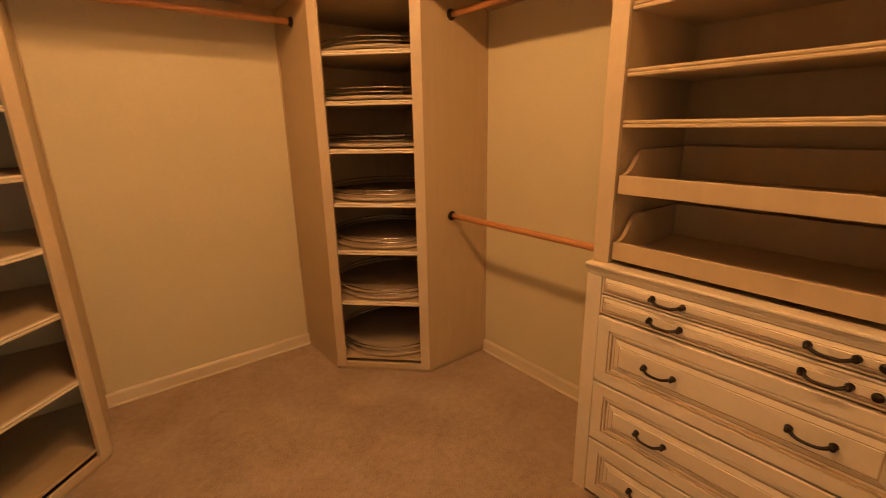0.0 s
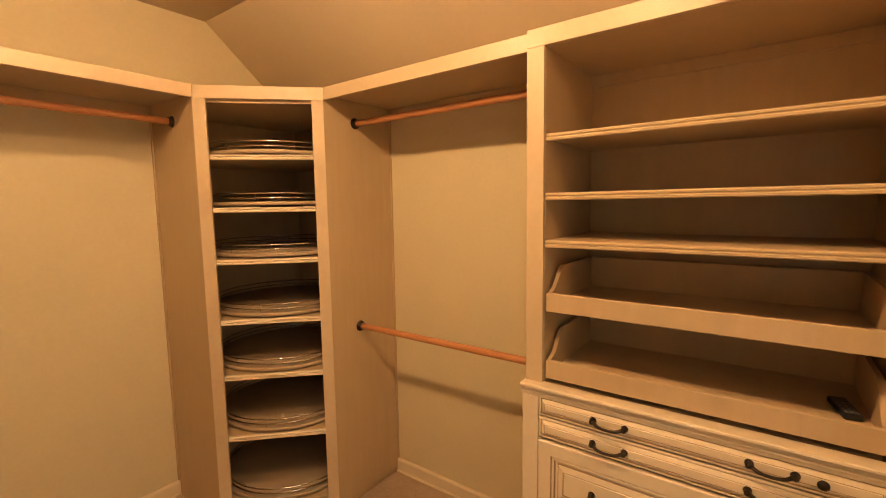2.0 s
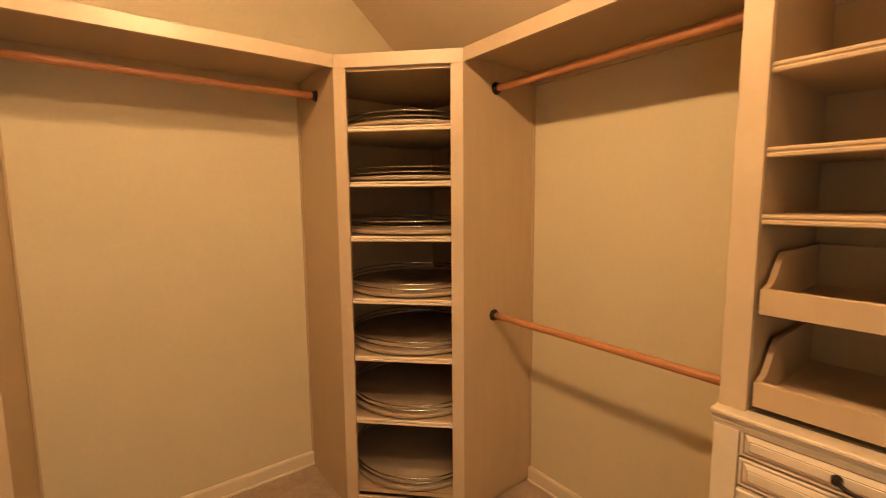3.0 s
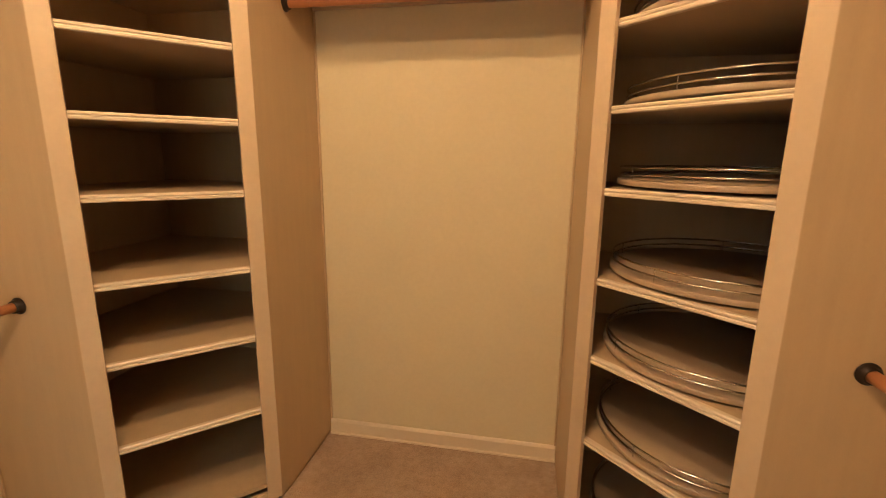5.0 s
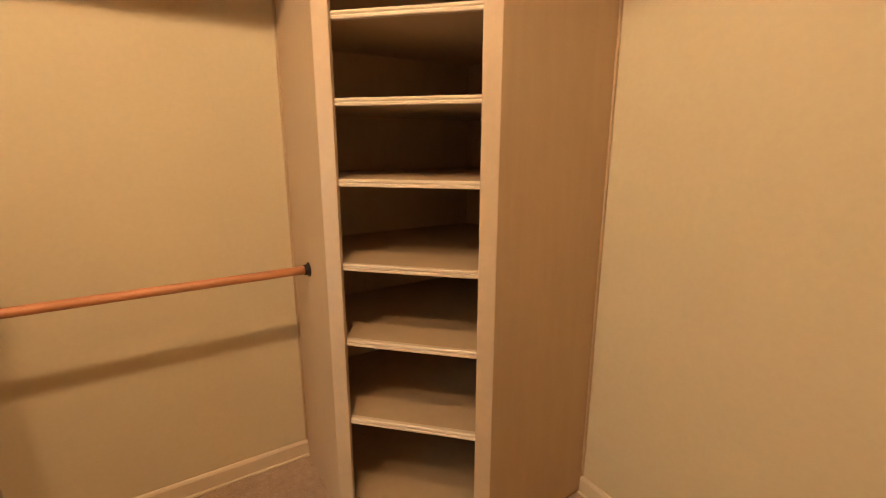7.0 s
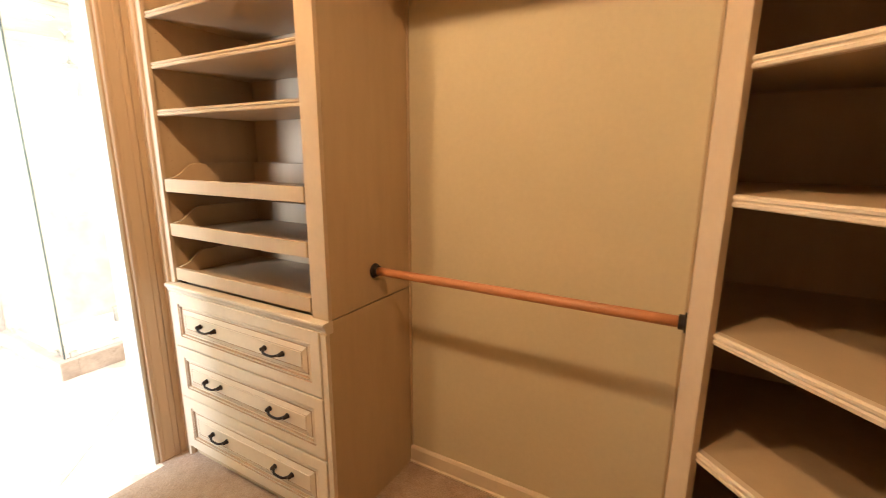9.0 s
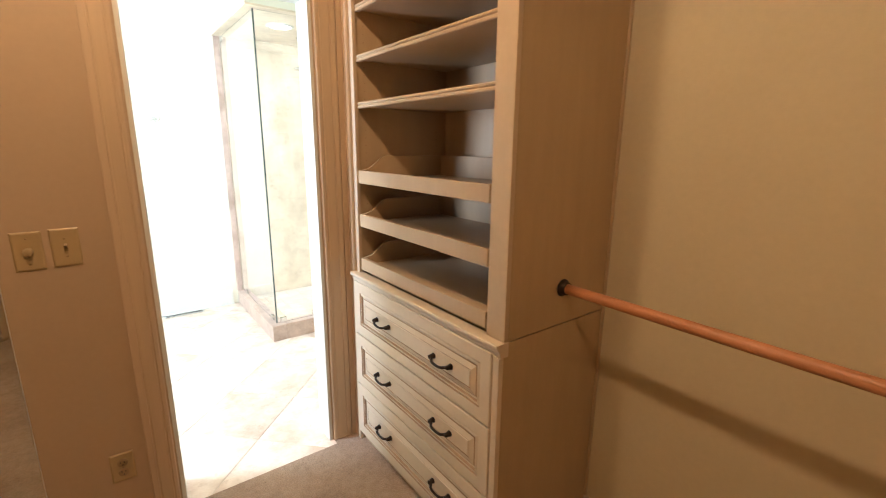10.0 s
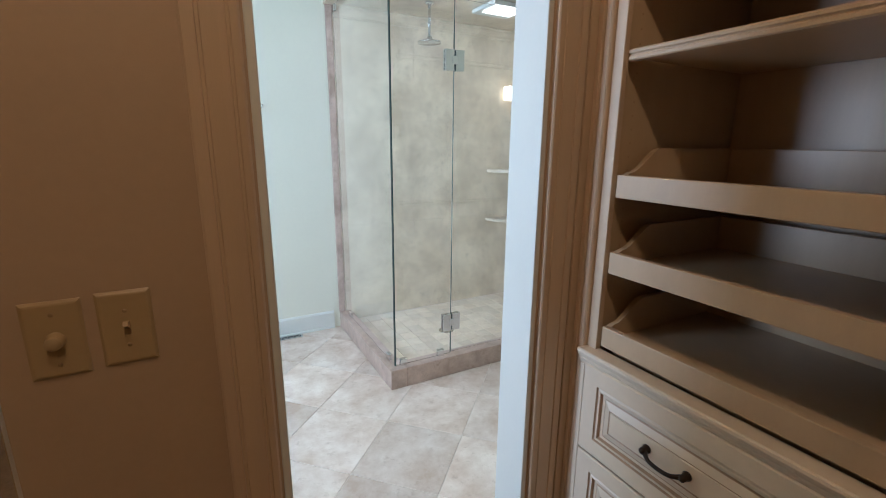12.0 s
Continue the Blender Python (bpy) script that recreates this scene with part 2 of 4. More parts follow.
def tube(bm, pts, radius, sides=8, closed=False):
    """A round wire through points; radius is one number or one for each point."""
    pts = [Vector(p) for p in pts]
    n = len(pts)
    rings = []
    for i, p in enumerate(pts):
        before = pts[i - 1] if i or closed else p
        after = pts[(i + 1) % n] if i < n - 1 or closed else p
        d = (after - before).normalized()
        side = d.cross(Vector((0, 0, 1)))
        side = side.normalized() if side.length > 1e-3 else d.cross(Vector((0, 1, 0))).normalized()
        up = side.cross(d)
        r = radius[i] if isinstance(radius, (list, tuple)) else radius
        rings.append([bm.verts.new(p + r * (math.cos(2 * math.pi * k / sides) * side + math.sin(2 * math.pi * k / sides) * up)) for k in range(sides)])
    pairs = list(zip(rings, rings[1:])) + ([(rings[-1], rings[0])] if closed else [])
    fs = []
    for p, q in pairs:
        for k in range(sides):
            fs.append(bm.faces.new((p[k], p[(k + 1) % sides], q[(k + 1) % sides], q[k])))
    if not closed:
        fs += [bm.faces.new(rings[0][::-1]), bm.faces.new(rings[-1])]
    for f in fs:
        f.smooth = True
    bmesh.ops.recalc_face_normals(bm, faces=fs)


def mesh(name, bm, *mats):
    me = bpy.data.meshes.new(name)
    bm.to_mesh(me)
    bm.free()
    for m in mats:
        me.materials.append(m)
    return me


def part(name, bm, material, parent, label=""):
    mats = material if isinstance(material, (list, tuple)) else (material,)
    ob = new(name, bm if isinstance(bm, bpy.types.Mesh) else mesh(name, bm, *mats))
    ob.parent = parent
    return tagged(ob, label)


def thing(name, m, label, category, group=""):
    ob = new(name)
    ob.empty_display_size = 0.1
    ob.matrix_world = m
    return tagged(ob, label, category, group)


def setting(name, bm, material, label, category):
    mats = material if isinstance(material, (list, tuple)) else (material,)
    return tagged(new(name, mesh(name, bm, *mats)), label, category, kind="structure")


def local(parent, name, bm, material, m, label=""):
    ob = part(name, bm, material, parent, label)
    ob.matrix_local = m
    return ob


# ---- closet shell ----
SILL = 0.045                                # where tiles end and carpet begins in the doorway
setting("floor_carpet", boxes((XW - WALL, XE + WALL, SILL, YN + WALL, -0.10, 0.004), (XW, DOOR0 - 0.004, 0.0005, SILL, 0.001, 0.004), (DOOR1 + 0.004, XE, 0.0005, SILL, 0.001, 0.004)), CARPET, "tan cut-pile carpet over the whole closet floor", "floor")
setting("wall_north", boxes((XW, XE, YN, YN + WALL, 0, 3.05)), WALLPAINT, "cream painted closet wall behind the long hanging space", "wall")
setting("wall_east", boxes((XE, XE + WALL, -WALL, YN + WALL, 0, 3.05)), WALLPAINT, "cream painted closet wall behind the drawer cabinet", "wall")
setting("wall_west", boxes((XW - WALL, XW, -WALL, YN + WALL, 0, 3.05)), WALLPAINT, "cream painted closet wall behind the low hanging rod", "wall")
# closet face gets the tan with shade mixed in, bathroom face the pale paint
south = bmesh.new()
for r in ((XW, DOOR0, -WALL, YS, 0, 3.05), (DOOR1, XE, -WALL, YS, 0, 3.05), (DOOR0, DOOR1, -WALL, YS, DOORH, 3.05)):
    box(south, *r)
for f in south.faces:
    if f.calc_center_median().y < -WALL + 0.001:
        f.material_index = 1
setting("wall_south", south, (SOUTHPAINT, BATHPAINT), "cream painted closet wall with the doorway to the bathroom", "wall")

# the ceiling: a flat middle with a slope down to either side
CEIL = 2.755
ceil = bmesh.new()
line = [(XW - WALL, 2.16), (0.78, CEIL), (2.62, CEIL), (XE + WALL, 2.16)]
prism(ceil, [(x, z) for x, z in line] + [(x, z + 0.12) for x, z in line[::-1]], "y", -WALL, YN + WALL)
setting("ceiling", ceil, CEILPAINT, "pale painted sloping closet ceiling", "ceiling")


def baseboard(name, x0, x1, y0, y1, face, material, label, h=0.088):
    """face: the side towards the room, one of +x -x +y -y."""
    bm = bmesh.new()
    t = [(0, 0), (0.021, 0), (0.021, 0.012), (0.013, 0.016), (0.013, h - 0.014), (0.008, h - 0.004), (0.004, h), (0, h)]
    if face == "-y":
        prism(bm, [(y1 - a, b) for a, b in t], "x", x0, x1)
    elif face == "+y":
        prism(bm, [(y0 + a, b) for a, b in t], "x", x0, x1)
    elif face == "-x":
        prism(bm, [(x1 - a, b) for a, b in t], "y", y0, y1)
    else:
        prism(bm, [(x0 + a, b) for a, b in t], "y", y0, y1)
    return setting(name, bm, material, label, "baseboard")


baseboard("baseboard_north", 1.085, 2.29, 0, YN, "-y", TRIMPAINT, "cream painted baseboard along the carpet")
baseboard("baseboard_east", 0, XE, 1.022, 2.14, "-x", TRIMPAINT, "cream painted baseboard along the carpet")
baseboard("baseboard_west", XW, 0, 1.032, 2.105, "+x", TRIMPAINT, "cream painted baseboard along the carpet")

# thin scribe strips where the panels meet the walls
strips = ((1.085, 1.094, YN - 0.012, YN), (2.281, 2.29, YN - 0.012, YN), (XE - 0.012, XE, 2.131, 2.14), (XW, XW + 0.012, 2.096, 2.105), (XW, XW + 0.012, 1.032, 1.041))
for x0, x1, y0, y1 in strips:
    setting("trim_scribe", boxes((x0, x1, y0, y1, 0.09, 2.19), bev=0.003), CREAM, "thin cream scribe strip between panel and wall", "trim")


# ---- doorway ----
def casing_profile(x_in, x_out, y):
    d = 1 if x_out > x_in else -1
    w = abs(x_out - x_in)
    prof = [(0, 0), (0, 0.013), (0.004, 0.016), (0.015, 0.017), (0.017, 0.0145), (0.021, 0.0145), (0.023, 0.017), (w * 0.66, 0.0185), (w * 0.68, 0.016), (w * 0.73, 0.016), (w * 0.75, 0.020), (w - 0.004, 0.0205), (w, 0.018), (w, 0)]
    return [(x_in + d * a, y + b) for a, b in prof]


for name, x_in, x_out in (("trim_door_west", DOOR0 - 0.006, 0.735), ("trim_door_east", DOOR1 + 0.006, 1.585)):
    bm = bmesh.new()
    prism(bm, casing_profile(x_in, x_out, YS), "z", 0.0, DOORH + 0.08)
    setting(name, bm, CASING, "glazed cream door casing with fluted edge", "door casing")
bm = bmesh.new()
box(bm, DOOR0, DOOR1, YS, YS + 0.018, DOORH + 0.006, DOORH + 0.085, bev=0.003)
setting("trim_door_head", bm, CASING, "glazed cream door casing above the doorway", "door casing")
bm = bmesh.new()
for x0, x1 in ((DOOR0, DOOR0 + 0.016), (DOOR1 - 0.016, DOOR1)):
    box(bm, x0, x1, -WALL - 0.004, YS + 0.002, 0.0, DOORH, bev=0.002)
box(bm, DOOR0 + 0.016, DOOR1 - 0.016, -WALL - 0.004, YS + 0.002, DOORH - 0.016, DOORH, bev=0.002)
setting("door_1_jamb", bm, WHITE, "white painted door jamb of the open bathroom doorway", "door jamb")
for name, x0, x1 in (("trim_bath_west", 0.735, DOOR0 - 0.004), ("trim_bath_east", DOOR1 + 0.004, 1.585)):
    setting(name, boxes((x0, x1, -WALL - 0.018, -WALL, 0, DOORH + 0.08), bev=0.004), WHITE, "white door casing on the bathroom side", "door casing")
setting("trim_bath_head", boxes((DOOR0 - 0.004, DOOR1 + 0.004, -WALL - 0.018, -WALL, DOORH, DOORH + 0.08), bev=0.004), WHITE, "white door casing on the bathroom side", "door casing")


# filler that joins the cabinet to the casing
bm = bmesh.new()
prism(bm, [(0.58, 0.0005), (0.58, 0.0655), (0.708, 0.0655), (0.712, 0.062), (0.712, 0.050), (0.706, 0.047), (0.706, 0.041), (0.712, 0.038), (0.712, 0.027), (0.709, 0.0235), (0.733, 0.0235), (0.733, 0.0005)], "z", 0.0, TOP)
setting("trim_filler", bm, CASING, "glazed cream filler strip beside the door casing", "trim")

# ---- closet furniture ----
def ring_front(w, h, profile, mi):
    """A drawer front from nested rectangles: profile of (inset, height out of the face), mi: the material of each step. It looks along -y."""
    bm = bmesh.new()
    rings = []
    for inset, out in profile:
        x0, x1, z0, z1 = inset, w - inset, inset, h - inset
        rings.append([bm.verts.new(c) for c in ((x0, -out, z0), (x1, -out, z0), (x1, -out, z1), (x0, -out, z1))])
    for k, (p, q) in enumerate(zip(rings, rings[1:])):
        for i in range(4):
            f = bm.faces.new((p[i], p[(i + 1) % 4], q[(i + 1) % 4], q[i]))
            f.material_index = mi[k]
    bm.faces.new(rings[-1])
    bm.faces.new(rings[0][::-1])
    bmesh.ops.recalc_face_normals(bm, faces=bm.faces[:])
    return bm


DEEP = ((0, -0.020), (0, -0.003), (0.003, 0.0), (0.048, 0.0), (0.051, -0.005), (0.056, -0.002), (0.060, -0.002), (0.063, -0.010), (0.071, -0.010), (0.075, -0.008), (0.093, -0.0015), (0.096, -0.003), (0.098, -0.0005))
DEEP_MI = (0, 0, 0, 1, 0, 0, 1, 0, 1, 0, 1, 0)
SLIM = ((0, -0.020), (0, -0.010), (0.003, -0.008), (0.007, -0.008), (0.010, -0.011), (0.014, -0.006), (0.022, -0.001), (0.024, -0.002), (0.026, 0.0))
SLIM_MI = (0, 0, 0, 1, 0, 0, 1, 0)


def pull_mesh():
    """A bronze bow pull, 0.10 m between its feet, on the plane y = 0, along x."""
    bm = bmesh.new()
    pts, rad = [], []
    for i in range(15):
        u = i / 14
        x = -0.054 + 0.108 * u
        out = 0.024 * math.sin(math.pi * min(1, max(0, (0.5 - abs(u - 0.5)) * 3.2)) / 2)
        drop = -0.010 * math.sin(math.pi * u) + 0.003
        pts.append((x, -0.005 - out, drop))
        rad.append(0.0048 + 0.0030 * abs(2 * u - 1) ** 4)
    tube(bm, pts, rad, 8)
    for x in (-0.050, 0.050):
        lathe(bm, [(0.0105, 0), (0.0115, 0.003), (0.009, 0.008), (0.0085, 0.014), (0.0075, 0.022), (0.001, 0.026)], 14, Matrix.Translation((x, 0, 0.002)) @ pose(0, 0, 0, 90))
    return mesh("handle", bm, BRONZE)


def knob_mesh():
    bm = bmesh.new()
    lathe(bm, [(0.006, 0), (0.0055, 0.008), (0.011, 0.012), (0.0135, 0.018), (0.011, 0.024), (0.001, 0.026)], 18, pose(0, 0, 0, 90))
    return mesh("knob", bm, BRONZE)


PULL, KNOB = pull_mesh(), knob_mesh()


def trimmed_shelf(w, d, t=0.026):
    """A shelf with a double-beaded front edge; front at y = 0, top at z = t."""
    bm = bmesh.new()
    edge = [(0.003, 0.0), (0.0, 0.003), (0.0, 0.009), (0.0035, 0.012), (0.0035, 0.014), (0.0, 0.017), (0.0, 0.022), (0.004, t)]
    prism(bm, edge + [(0.02, t), (d, t), (d, t - 0.019), (0.02, t - 0.019), (0.02, 0.0)], "x", 0, w)
    return bm


def pull_out_tray(parent, x0, x1, y, z, d, front, back):
    """A pull-out tray with scooped sides: bottom board, front rail, back rail, two sides and two slides."""
    w = x1 - x0
    tray = part("pull_out_tray", boxes((0.014, w - 0.014, 0.018, d - 0.014, 0.012, 0.024)), CREAM, parent)
    tray.location = (x0, y, z)
    part("front_rail", boxes((0, w, 0, 0.018, 0, front), bev=0.0025), CREAM, tray)
    part("back_rail", boxes((0.014, w - 0.014, d - 0.014, d, 0.0, back), bev=0.002), CREAM, tray)
    outline = [(0.018, 0.0), (0.018, front), (0.030, front + 0.004)]
    for i in range(1, 9):
        u = i / 8
        outline.append((0.030 + 0.105 * u, front + 0.004 + (back - front - 0.004) * (3 * u * u - 2 * u ** 3)))
    outline += [(d, back), (d, 0.0)]
    for a in (0.0, w - 0.014):
        bm = bmesh.new()
        prism(bm, outline, "x", a, a + 0.014)
        part("side", bm, CREAM, tray)
    for a, b in ((-0.008, -0.001), (w + 0.001, w + 0.008)):
        part("slide", boxes((a, b, 0.025, d, 0.004, 0.016)), SHADOWGAP, tray, "black metal drawer slide")
    return tray


def ledge(bm, x0, x1, z, y_back, over=0.004):
    """The moulded ledge between drawers and shelves, its top at z."""
    prof = [(y_back, z), (-0.006, z), (-0.010, z - 0.003), (-0.011, z - 0.009), (-0.007, z - 0.012), (-0.006, z - 0.017), (-0.002, z - 0.019), (0.001, z - 0.026), (0.0005, z - 0.031), (0.003, z - 0.034), (0.006, z - 0.045), (y_back, z - 0.045)]
    prism(bm, prof, "x", x0 - over, x1 + over)


def fluted(bm, x0, x1, y, z0, z1, depth=0.020, flutes=3):
    """An upright board with rounded reeds on its face, which looks along -y."""
    w = x1 - x0
    edge = w * 0.13
    pts = [(x0, y + depth), (x0, y + 0.002), (x0 + 0.002, y), (x0 + edge, y)]
    step = (w - 2 * edge) / flutes
    for i in range(flutes):
        a = x0 + edge + step * i
        pts += [(a + 0.001, y + 0.004), (a + step * 0.25, y + 0.0012), (a + step * 0.5, y + 0.0004), (a + step * 0.75, y + 0.0012), (a + step - 0.001, y + 0.004)]
    pts += [(x1 - edge, y), (x1 - 0.002, y), (x1, y + 0.002), (x1, y + depth)]
    prism(bm, pts, "z", z0, z1)


def drawer_cabinet(m, w, d, setback, side, z_ledge, drawers, shelves, trays, opening, pulls, knobs, pilaster, label, label_top):
    """Local frame: x to the right along the front, y into the depth, z up; y = 0 is the drawers' face.
    opening: left and right of the open part; side: width of the base's left and right stiles; pilaster: a reeded strip down the right side."""
    ob = thing("drawer_cabinet", m, label, "cabinet")
    x0, x1 = opening
    x_end = w - side[1] if pilaster else w
    # lower body
    for a, b in ((0.0, 0.018), (w - 0.018, w)):
        part("base_side", boxes((a, b, 0.023, d, 0.0, z_ledge - 0.004), bev=0.0015), CREAM, ob)
    part("base_back", boxes((0.05, w - 0.05, d - 0.008, d, 0.0, z_ledge - 0.046)), CREAM, ob)
    part("base_deck", boxes((0.05, w - 0.05, 0.066, d - 0.008, z_ledge - 0.022, z_ledge - 0.003)), CREAM, ob)
    part("toe_kick", boxes((0.02, w - 0.02, 0.030, 0.046, 0.0, 0.06)), CREAM, ob)
    stiles = [(0.0, side[0])] + ([] if pilaster else [(w - side[1], w)])
    for a, b in stiles:
        part("base_stile", boxes((a, b, 0.004, 0.023, 0.0, z_ledge - 0.046), bev=0.0015), GLAZED, ob)
    bm = bmesh.new()
    ledge(bm, 0.0, x_end, z_ledge, setback + 0.016)
    part("ledge", bm, GLAZED, ob, label_top)
    # upper body
    for a, b in ((0.0, 0.018), (w - 0.018, w)):
        part("side_panel", boxes((a, b, setback + 0.018, d, z_ledge, TOP - 0.020), bev=0.0015), CREAM, ob)
    if x0 > 0.03:
        part("inner_panel", boxes((x0 - 0.006, x0, setback + 0.018, d - 0.008, z_ledge, TOP - 0.060)), CREAM, ob)
    part("inner_panel", boxes((x1, x1 + 0.006, setback + 0.018, d - 0.008, z_ledge, TOP - 0.060)), CREAM, ob)
    part("back_panel", boxes((0.022, w - 0.022, d - 0.008, d, z_ledge, TOP - 0.020)), CREAM, ob)
    part("top_panel", boxes((0.0, w, setback + 0.018, d, TOP - 0.020, TOP)), CREAM, ob)
    part("soffit_panel", boxes((x0 - 0.006, x1 + 0.006, setback + 0.018, d - 0.008, TOP - 0.060, TOP - 0.042)), CREAM, ob)
    part("back_cleat", boxes((x0, x1, d - 0.022, d - 0.008, TOP - 0.105, TOP - 0.060), bev=0.002), CREAM, ob)
    part("left_stile", boxes((0.0, x0, setback, setback + 0.018, z_ledge, TOP - 0.060), bev=0.002), FRAMEPAINT, ob)
    if pilaster:
        bm = bmesh.new()
        fluted(bm, w - side[1], w, 0.002, 0.0, TOP, setback + 0.016, 1)
        part("pilaster", bm, FRAMEPAINT, ob, "full-height reeded strip")
    else:
        part("right_stile", boxes((x1, w, setback, setback + 0.018, z_ledge, TOP - 0.060), bev=0.002), FRAMEPAINT, ob)
    part("fascia", boxes((0.0, x_end, setback, setback + 0.018, TOP - 0.060, TOP), bev=0.002), FRAMEPAINT, ob)
    # shelf pin holes down both inner sides
    bm = bmesh.new()
    for xx, sgn in ((x0 + 0.0006, 1), (x1 - 0.0006, -1)):
        for yy in (setback + 0.05, d - 0.07):
            for k in range(int((TOP - 0.2 - z_ledge) / 0.032)):
                bmesh.ops.create_circle(bm, cap_ends=True, segments=8, radius=0.0026, matrix=Matrix.Translation((xx, yy, z_ledge + 0.12 + 0.032 * k)) @ pose(0, 0, 0, 0, 90 * sgn, 0))
    tagged(part("shelf_pin_holes", bm, GLAZE, ob, "rows of small drilled shelf holes"), kind="stuff")
    for z in shelves:
        s = part("shelf", trimmed_shelf(x1 - x0 - 0.003, d - setback - 0.03), CREAM, ob)
        s.location = (x0 + 0.0015, setback + 0.014, z - 0.013)
    for z0, front, back in trays:
        pull_out_tray(ob, x0 + 0.011, x1 - 0.011, setback + 0.004, z0, d - setback - 0.05, front, back)
    # drawers
    for (za, zb) in drawers:
        h = zb - za
        slim = h < 0.12
        bm = ring_front(w - side[0] - side[1] - 0.006, h, SLIM if slim else DEEP, SLIM_MI if slim else DEEP_MI)
        dr = part("drawer", boxes((0.03, w - side[0] - side[1] - 0.036, 0.022, d - 0.05, 0.012, h - 0.02)), CREAM, ob)
        dr.location = (side[0] + 0.003, 0.0, za)
        part("drawer_front", bm, (GLAZED, GLAZE), dr)
        for x in pulls:
            hd = part("handle", PULL, BRONZE, dr, "dark bronze bow pull")
            hd.location = (x - side[0] - 0.003, 0.002 if slim else 0.0015, h * 0.5)
        if slim:
            for x in knobs:
                kb = part("knob", KNOB, BRONZE, dr, "small dark bronze round knob")
                kb.location = (x - side[0] - 0.003, 0.001, h * 0.5 + 0.004)
    return ob


# cabinet on the east wall: five drawers, two trays and three shelves
drawer_cabinet(
    Matrix.Translation((2.662, 1.024, 0)) @ pose(0, 0, 0, 0, 0, -90), 1.002, XE - 2.662, 0.030, (0.060, 0.028), 1.026,
    [(0.022, 0.277), (0.285, 0.543), (0.551, 0.825), (0.833, 0.908), (0.914, 0.986)],
    [1.894, 1.692, 1.527],
    [(1.288, 0.066, 0.150), (1.045, 0.066, 0.156)],
    (0.064, 0.970), (0.308, 0.733), (0.838,), True,
    "cream glazed closet cabinet with five drawers and open pull-out trays", "stepped moulded ledge above the drawers")

# cabinet on the west wall: three drawers, three trays and three shelves
drawer_cabinet(
    Matrix.Translation((0.720, 0.066, 0)) @ pose(0, 0, 0, 0, 0, 90), 0.966, 0.720 - XW, 0.022, (0.014, 0.026), 0.879,
    [(0.058, 0.322), (0.328, 0.580), (0.586, 0.840)],
    [1.989, 1.798, 1.612],
    [(1.285, 0.056, 0.118), (1.093, 0.056, 0.118), (0.893, 0.056, 0.118)],
    (0.030, 0.888), (0.276, 0.692), (), False,
    "cream glazed closet cabinet with three deep drawers beside the doorway", "stepped moulded ledge above the drawers")

S45 = math.sqrt(0.5)


